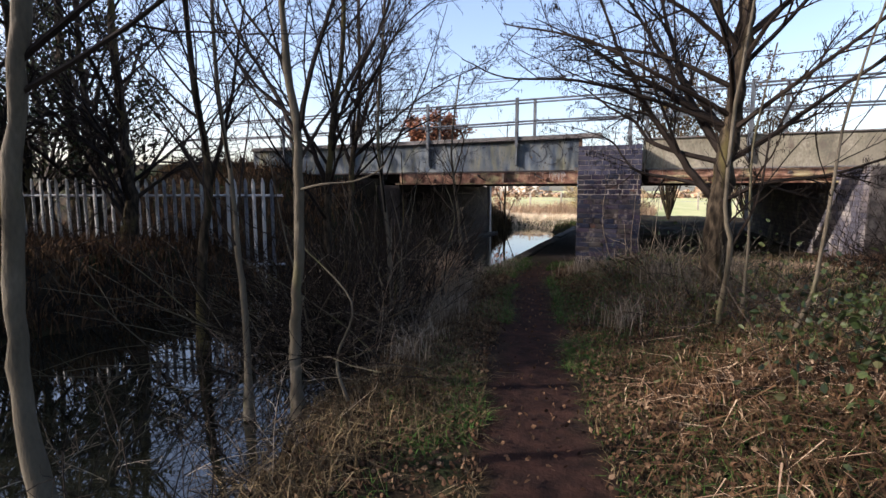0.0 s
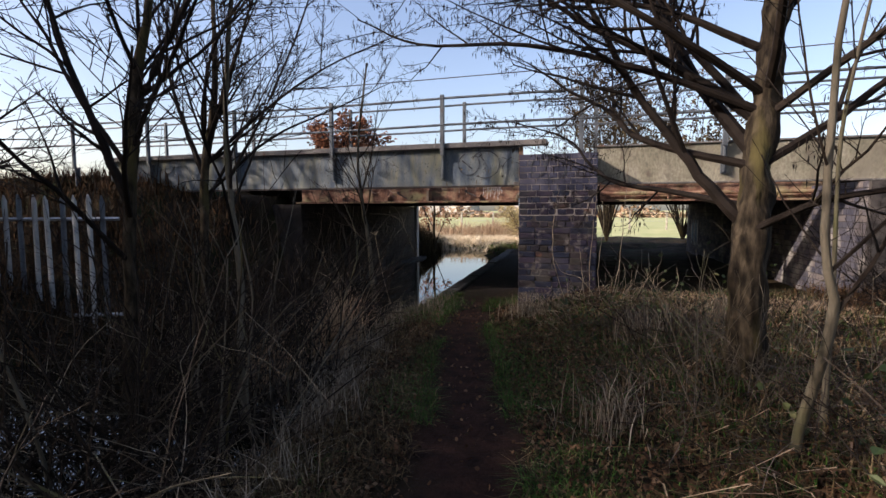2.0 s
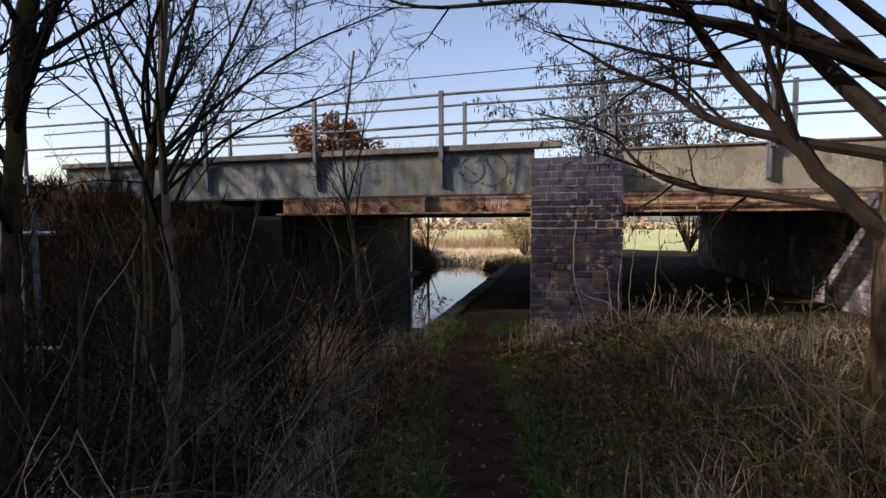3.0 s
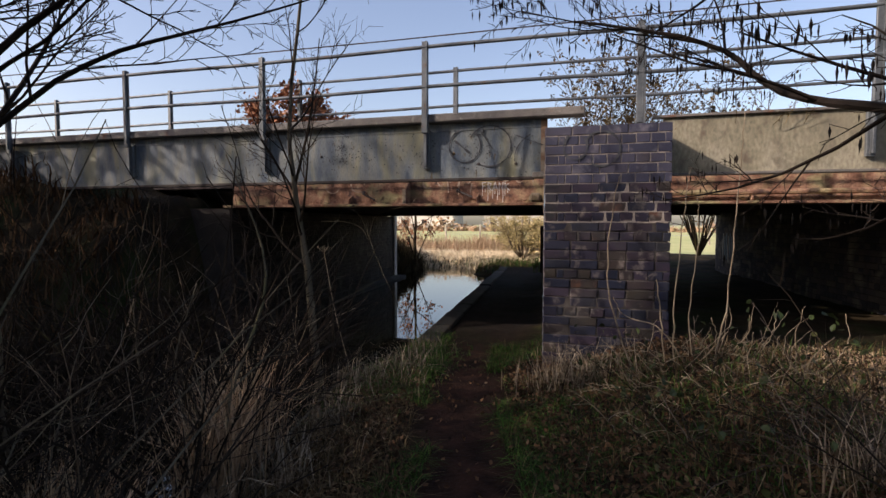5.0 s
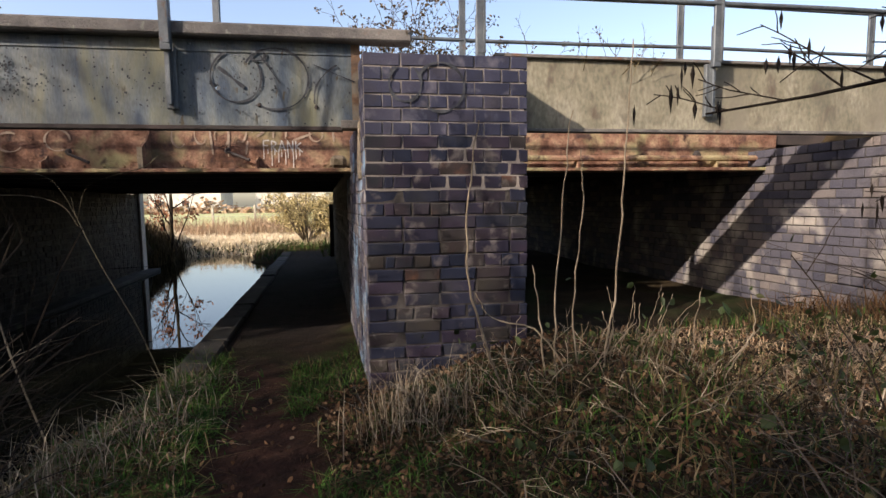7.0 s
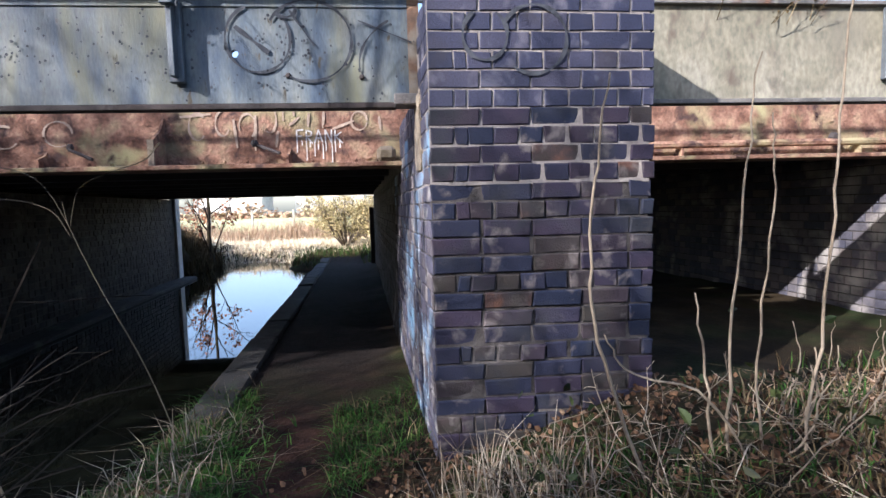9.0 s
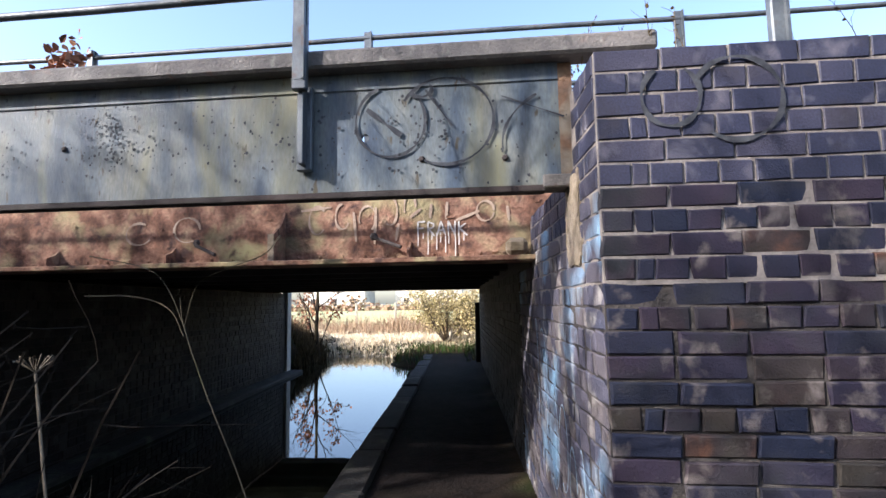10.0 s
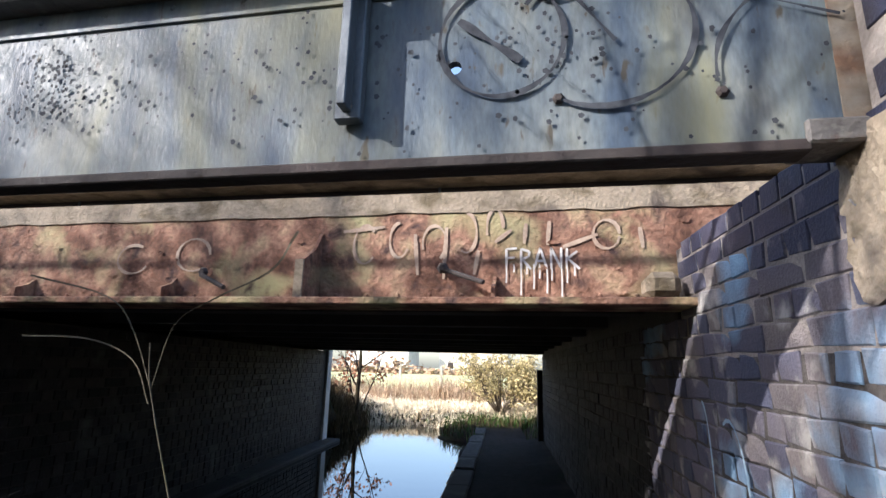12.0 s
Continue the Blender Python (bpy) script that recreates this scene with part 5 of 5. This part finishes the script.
rw = random.Random(12)
V, F = [], []
for k in range(26):
    p = Vector((rw.choice((rw.uniform(-1.75, -1.1), rw.uniform(-0.7, 0.6))), rw.uniform(9.5, 9.62), 2.2 if k % 2 else 2.33))
    pts = wander(rw, p, Vector((rw.gauss(0, 0.4), rw.gauss(0, 0.3), 1)), rw.uniform(0.08, 0.3), 5, 0.15, 0)
    sprout(V, F, rw, pts, 0.0028, 0.001, 1, 4, 0.4, 0, 0.2, None, 0.0012)
    for q in pts[2:]:
        leaves_into(V, F, rw, q, 0.02)
tagged(pydata("weeds", V, F, M_STRAW), "dry weeds rooted on top of the pier", "weeds", kind="stuff")


# ---- palisade fences ----
def palisade(x0, y0, x1, y1, top, base, label):
    g = tagged(new("palisade_fence"), label, "fence")
    L = math.hypot(x1 - x0, y1 - y0)
    ang = math.atan2(y1 - y0, x1 - x0)
    bm = bmesh.new()
    prof = [(-0.032, 0.0), (-0.012, -0.012), (0.012, -0.012), (0.032, 0.0)]
    v0 = [bm.verts.new((a, b, 0)) for a, b in prof]
    v1 = [bm.verts.new((a, b, top - base - 0.08)) for a, b in prof]
    tip = [bm.verts.new((-0.008, -0.012, top - base)), bm.verts.new((0.008, -0.012, top - base))]
    for k in range(3):
        bm.faces.new((v0[k], v0[k + 1], v1[k + 1], v1[k]))
    bm.faces.new((v1[0], v1[1], tip[0]))
    bm.faces.new((v1[1], v1[2], tip[1], tip[0]))
    bm.faces.new((v1[2], v1[3], tip[1]))
    bmesh.ops.solidify(bm, geom=bm.faces[:], thickness=0.003)
    pale = part("pale", bm, M_GALV, g)
    me = pale.data
    n = int(L / 0.155)
    rp = random.Random(n)
    for i in range(n):
        ob = pale if i == 0 else new("pale", me)
        ob.parent = g
        f = i * 0.155 / L
        ob.location = (x0 + (x1 - x0) * f, y0 + (y1 - y0) * f, base + rp.uniform(-0.01, 0.01))
        ob.rotation_euler = (rp.uniform(-0.01, 0.01), rp.uniform(-0.012, 0.012), ang)
    for h in (0.25, top - base - 0.3):
        rod("fence_rail", (x0, y0 + 0.02, base + h), (x1, y1 + 0.02, base + h), 0.022, M_GALV, g, 4)


palisade(-13.5, 3.6, -6.3, 6.9, 1.65, -0.1, "grey palisade security fence on the far canal bank")
palisade(3.1, 8.6, 8.5, 7.6, 1.75, 0.2, "grey palisade security fence at the end of the girder")

# ---- the field beyond ----
field = tagged(new("field_fence"), "post and wire fence across the pale green field", "fence")
for i in range(16):
    x = -22 + i * 1.9
    bm = bmesh.new()
    box(bm, -0.05, 0.05, -0.05, 0.05, -0.2, 1.05, 0.01)
    ob = part("post", bm, M_POST, field)
    ob.location = (x, 31 + 0.1 * i, ground_z(x, 31))
for h in (0.5, 0.95):
    rod("wire", (-22, 31, 0.3 + h), (6.5, 32.5, 0.3 + h), 0.006, M_GALV, field, 4)
hed = random.Random(44)
V, F = [], []
for _ in range(9000):
    x = hed.uniform(-70, 50)
    leaves_into(V, F, hed, Vector((x, 62 + hed.gauss(0, 1.0), 0.3 + abs(hed.gauss(0, 0.5)) * (1 + 0.7 * noise.noise(Vector((x * 0.2, 0, 0)))))), 0.5)
# Hedge uses the lit weed colour, so far haze and sun are painted in.
tagged(pydata("hedge", V, F, M_BRACKEN_LIT), "far brown hedge along the field", "hedge", kind="stuff")


def house(x, y, w, h):
    t = tagged(new("house"), "distant pale house with a pitched roof", "house")
    block("wall", x - w / 2, x + w / 2, y, y + 8, 0, h, M_WALLFAR, t)
    bm = bmesh.new()
    v = [bm.verts.new(c) for c in ((x - w / 2 - 0.3, y - 0.3, h), (x + w / 2 + 0.3, y - 0.3, h), (x + w / 2 + 0.3, y + 8.3, h), (x - w / 2 - 0.3, y + 8.3, h), (x - w / 2, y + 4, h + 2.6), (x + w / 2, y + 4, h + 2.6))]
    for f in ((0, 1, 5, 4), (2, 3, 4, 5), (0, 4, 3), (1, 2, 5), (3, 2, 1, 0)):
        bm.faces.new([v[k] for k in f])
    part("roof", bm, M_DARKSTEEL, t)
    for k in range(3):
        block("window", x - w / 3 + k * w / 3 - 0.5, x - w / 3 + k * w / 3 + 0.5, y - 0.03, y + 0.05, 1.0, 2.2, M_DARKSTEEL, t)


house(-30, 95, 11, 4.6)
house(-14, 100, 12, 4.8)

# ---- bricks, last ----
BRICK_H, BRICK_L = 0.0835, 0.2325


def brick_mesh(l, h, depth, seed, wear):
    rng = random.Random(seed)
    bm = bmesh.new()
    r = bmesh.ops.create_cube(bm, size=1)
    for v in r["verts"]:
        v.co = Vector((v.co.x * l, v.co.y * depth, v.co.z * h)) + Vector((rng.uniform(-wear, wear), rng.uniform(-wear, wear), rng.uniform(-wear, wear) * 0.7))
    front = [e for e in bm.edges if all(v.co.y < 0 for v in e.verts)]
    bmesh.ops.bevel(bm, geom=front, offset=0.003 if wear < 0.004 else 0.005, segments=1, affect="EDGES")
    me = bpy.data.meshes.new("brick")
    bm.to_mesh(me)
    bm.free()
    return me


JOINT = 0.0095
KINDS = {}
for mat_key, mat_of in (("blue", M_BLUE), ("mixed", M_MIXED), ("side", M_SMEARED)):
    for form, l in (("s", BRICK_L - JOINT), ("h", BRICK_L / 2 - JOINT), ("q", BRICK_L / 4 - JOINT * 0.6)):
        l += 0.0 if mat_key == "blue" else 0.0035
        for k in range(4):
            me = brick_mesh(l, BRICK_H - JOINT + (0.0 if mat_key == "blue" else 0.003), 0.06, k * 7 + len(form) + len(mat_key), 0.003 if mat_key == "blue" else 0.0075)
            me.materials.append(mat_of)
            KINDS[mat_key, form, k] = me


def courses(length, z0, z1, header_first):
    """Bricks of an English-bond face: (middle along it, middle height, form, course from the top)."""
    n = int(round((z1 - z0) / BRICK_H))
    for c in range(n):
        z = z1 - (c + 0.5) * BRICK_H
        head = (c % 2 == 0) == header_first
        if c > 11 and c % 4 == 1:
            head = not head
        step = BRICK_L / 2 if head else BRICK_L
        s = 0.0
        k = 0
        while s < length - 0.02:
            form = "h" if head else "s"
            l = step
            if head and k == 1:
                form, l = "q", BRICK_L / 4
            if s + l > length + 0.02:
                rest = length - s
                form = "h" if rest > 0.08 else "q"
                l = BRICK_L / 2 if form == "h" else BRICK_L / 4
                if s + l > length + 0.03:
                    break
            yield s + l / 2, z, form, c
            s += l
            k += 1


rb = random.Random(77)


def lay(parent, place, turn, s, z, form, c, low="mixed"):
    key = "blue" if c < 6 else low
    ob = new("brick", KINDS[key, form, rb.randrange(4)])
    ob.parent = parent
    x, y = place(s)
    if c > 9:
        y += rb.uniform(-0.004, 0.009) if low == "mixed" else 0
    ob.location = (x, y, z + rb.uniform(-0.001, 0.001) - (0.003 * rb.random() if c > 9 else 0))
    slack = 0.011 if c > 9 else 0.002
    ob.rotation_euler = (rb.uniform(-slack, slack) * 2, rb.uniform(-slack, slack), turn + rb.uniform(-slack, slack) * 2)


for s, z, form, c in courses(1.03, -0.05, 2.205, False):
    lay(wall_pier, lambda s: (-1.68 + s, PIER_Y + 0.03), 0.0, s, z, form, c)
side_turn = -math.pi / 2 - math.atan(SKEW)
for s, z, form, c in courses(2.3, -0.05, 2.205, True):
    yy = PIER_Y + s
    stop = 9.5 if z > 1.86 else 10.75 if z > 1.56 else 99
    if yy > stop:
        if form != "s" or yy - BRICK_L / 2 > stop:
            continue
        s, form = s - BRICK_L / 4, "h"
    lay(wall_pier, lambda s: (-1.68 + SKEW * s + 0.03, PIER_Y + s + 0.022), side_turn, s, z, form, c, "side")


def joined_face(name, parent, place, length, z0, z1, material, depth, seed, label, header_first=True):
    """A face of many bricks joined into one part."""
    rng = random.Random(seed)
    V, F = [], []
    for s, z, form, c in courses(length, z0, z1, header_first):
        l = {"s": BRICK_L, "h": BRICK_L / 2, "q": BRICK_L / 4}[form] - JOINT
        h = BRICK_H - JOINT
        out = depth + rng.uniform(-0.004, 0.004)
        b = len(V)
        for o, inset in ((0.0, 0.0), (out - 0.004, 0.0), (out, 0.005)):
            for ds, dz in ((-1, -1), (1, -1), (1, 1), (-1, 1)):
                V.append(place(s + ds * (l / 2 - inset), o, z + dz * (h / 2 - inset)))
        for k in range(4):
            for q in (0, 4):
                F.append((b + q + k, b + q + (k + 1) % 4, b + q + 4 + (k + 1) % 4, b + q + 4 + k))
        F.append((b + 8, b + 9, b + 10, b + 11))
    ob = pydata(name, V, F, material, parent, label)
    ob["kind"] = "stuff"
    return ob


M_LITBRICK = surf("weathered_abutment_brick", [(0.1, (0.0382, 0.0382, 0.0553)), (0.5, (0.0723, 0.068, 0.0808)), (0.9, (0.145, 0.123, 0.111))], 4, 0.85, 0.7, 60, island=0.7, stain=((0.33, 0.3, 0.26), 2.5, 0.55, 0.72))
joined_face("brick_face", wall_right, lambda s, o, z: (2.47 + SKEW * (9.4 + s - PIER_Y) - o, 9.4 + s, z), FAR_Y - 9.42, -0.3, 1.78, M_LITBRICK, 0.012, 5, "weathered brown abutment bricks")
joined_face("brick_face", wall_pier, lambda s, o, z: (-1.672 + SKEW * (FAR_Y - s - PIER_Y) - o, FAR_Y - s, z), FAR_Y - 11.42, -0.2, 1.55, M_SHADEBRICK, 0.012, 6, "bricks lining the towpath, darkened for the deck's shade")
joined_face("brick_face", wall_left, lambda s, o, z: (-5.99 + SKEW * (10.64 + s - PIER_Y) + o, 10.64 + s, z), FAR_Y - 10.66, -0.2, 1.55, M_SHADEBRICK, 0.012, 7, "bricks above the canal, darkened for the deck's shade")

# spray paint on the pier
yp = PIER_Y - 0.008
ribbon("painted_loop", arc(-1.42, 2.02, 0.1, 0.11, 120, 420), 0.02, yp, M_BLACKPAINT, wall_pier, "faint black sprayed loop")
ribbon("painted_loop", arc(-1.2, 2.0, 0.15, 0.15, 150, -130), 0.02, yp - 0.001, M_BLACKPAINT, wall_pier, "faint black sprayed loop")


def side_ribbon(name, pts, width, material, wall, base_x, label):
    """A painted stroke on a wall that runs under the bridge; pts are (y, z)."""
    V, F = [], []
    n = len(pts)
    for i, (y, z) in enumerate(pts):
        ya, za = pts[max(i - 1, 0)]
        yb, zb = pts[min(i + 1, n - 1)]
        l = math.hypot(yb - ya, zb - za) or 1
        w = width * (0.8 + 0.3 * math.sin(i * 1.3)) / 2
        ny, nz = -(zb - za) / l * w, (yb - ya) / l * w
        V += [(base_x + SKEW * (y + ny - PIER_Y), y + ny, z + nz), (base_x + SKEW * (y - ny - PIER_Y), y - ny, z - nz)]
    F = [(2 * i, 2 * i + 1, 2 * i + 3, 2 * i + 2) for i in range(n - 1)]
    pydata(name, V, F, material, wall, label)


for k, (y, z, ry, rz, a0, a1) in enumerate(((9.42, 0.45, 0.07, 0.16, 60, 330), (9.56, 0.5, 0.05, 0.2, 80, 280), (9.72, 0.5, 0.07, 0.17, -90, 180), (9.9, 0.62, 0.09, 0.2, 20, 300), (10.12, 0.6, 0.1, 0.24, 100, 380), (10.4, 0.85, 0.12, 0.3, 70, 290), (10.62, 0.9, 0.06, 0.3, 90, 270))):
    side_ribbon("painted_loop", arc(y, z, ry, rz, a0, a1, 16), 0.013, M_SKYPAINT, wall_pier, -1.69 - 0.0006 * k, "pale blue sprayed stroke on the pier's side")
for k in range(7):
    y = 17.15 + 0.11 * k
    side_ribbon("painted_stroke", [(y, 0.5 + 0.05 * (k % 3)), (y + 0.03, 0.8), (y + 0.01, 1.15 - 0.06 * (k % 2))], 0.05, M_SKYPAINT if k % 3 else M_WHITEPAINT, wall_right, 2.448, "pale blue sprayed letters on the abutment")
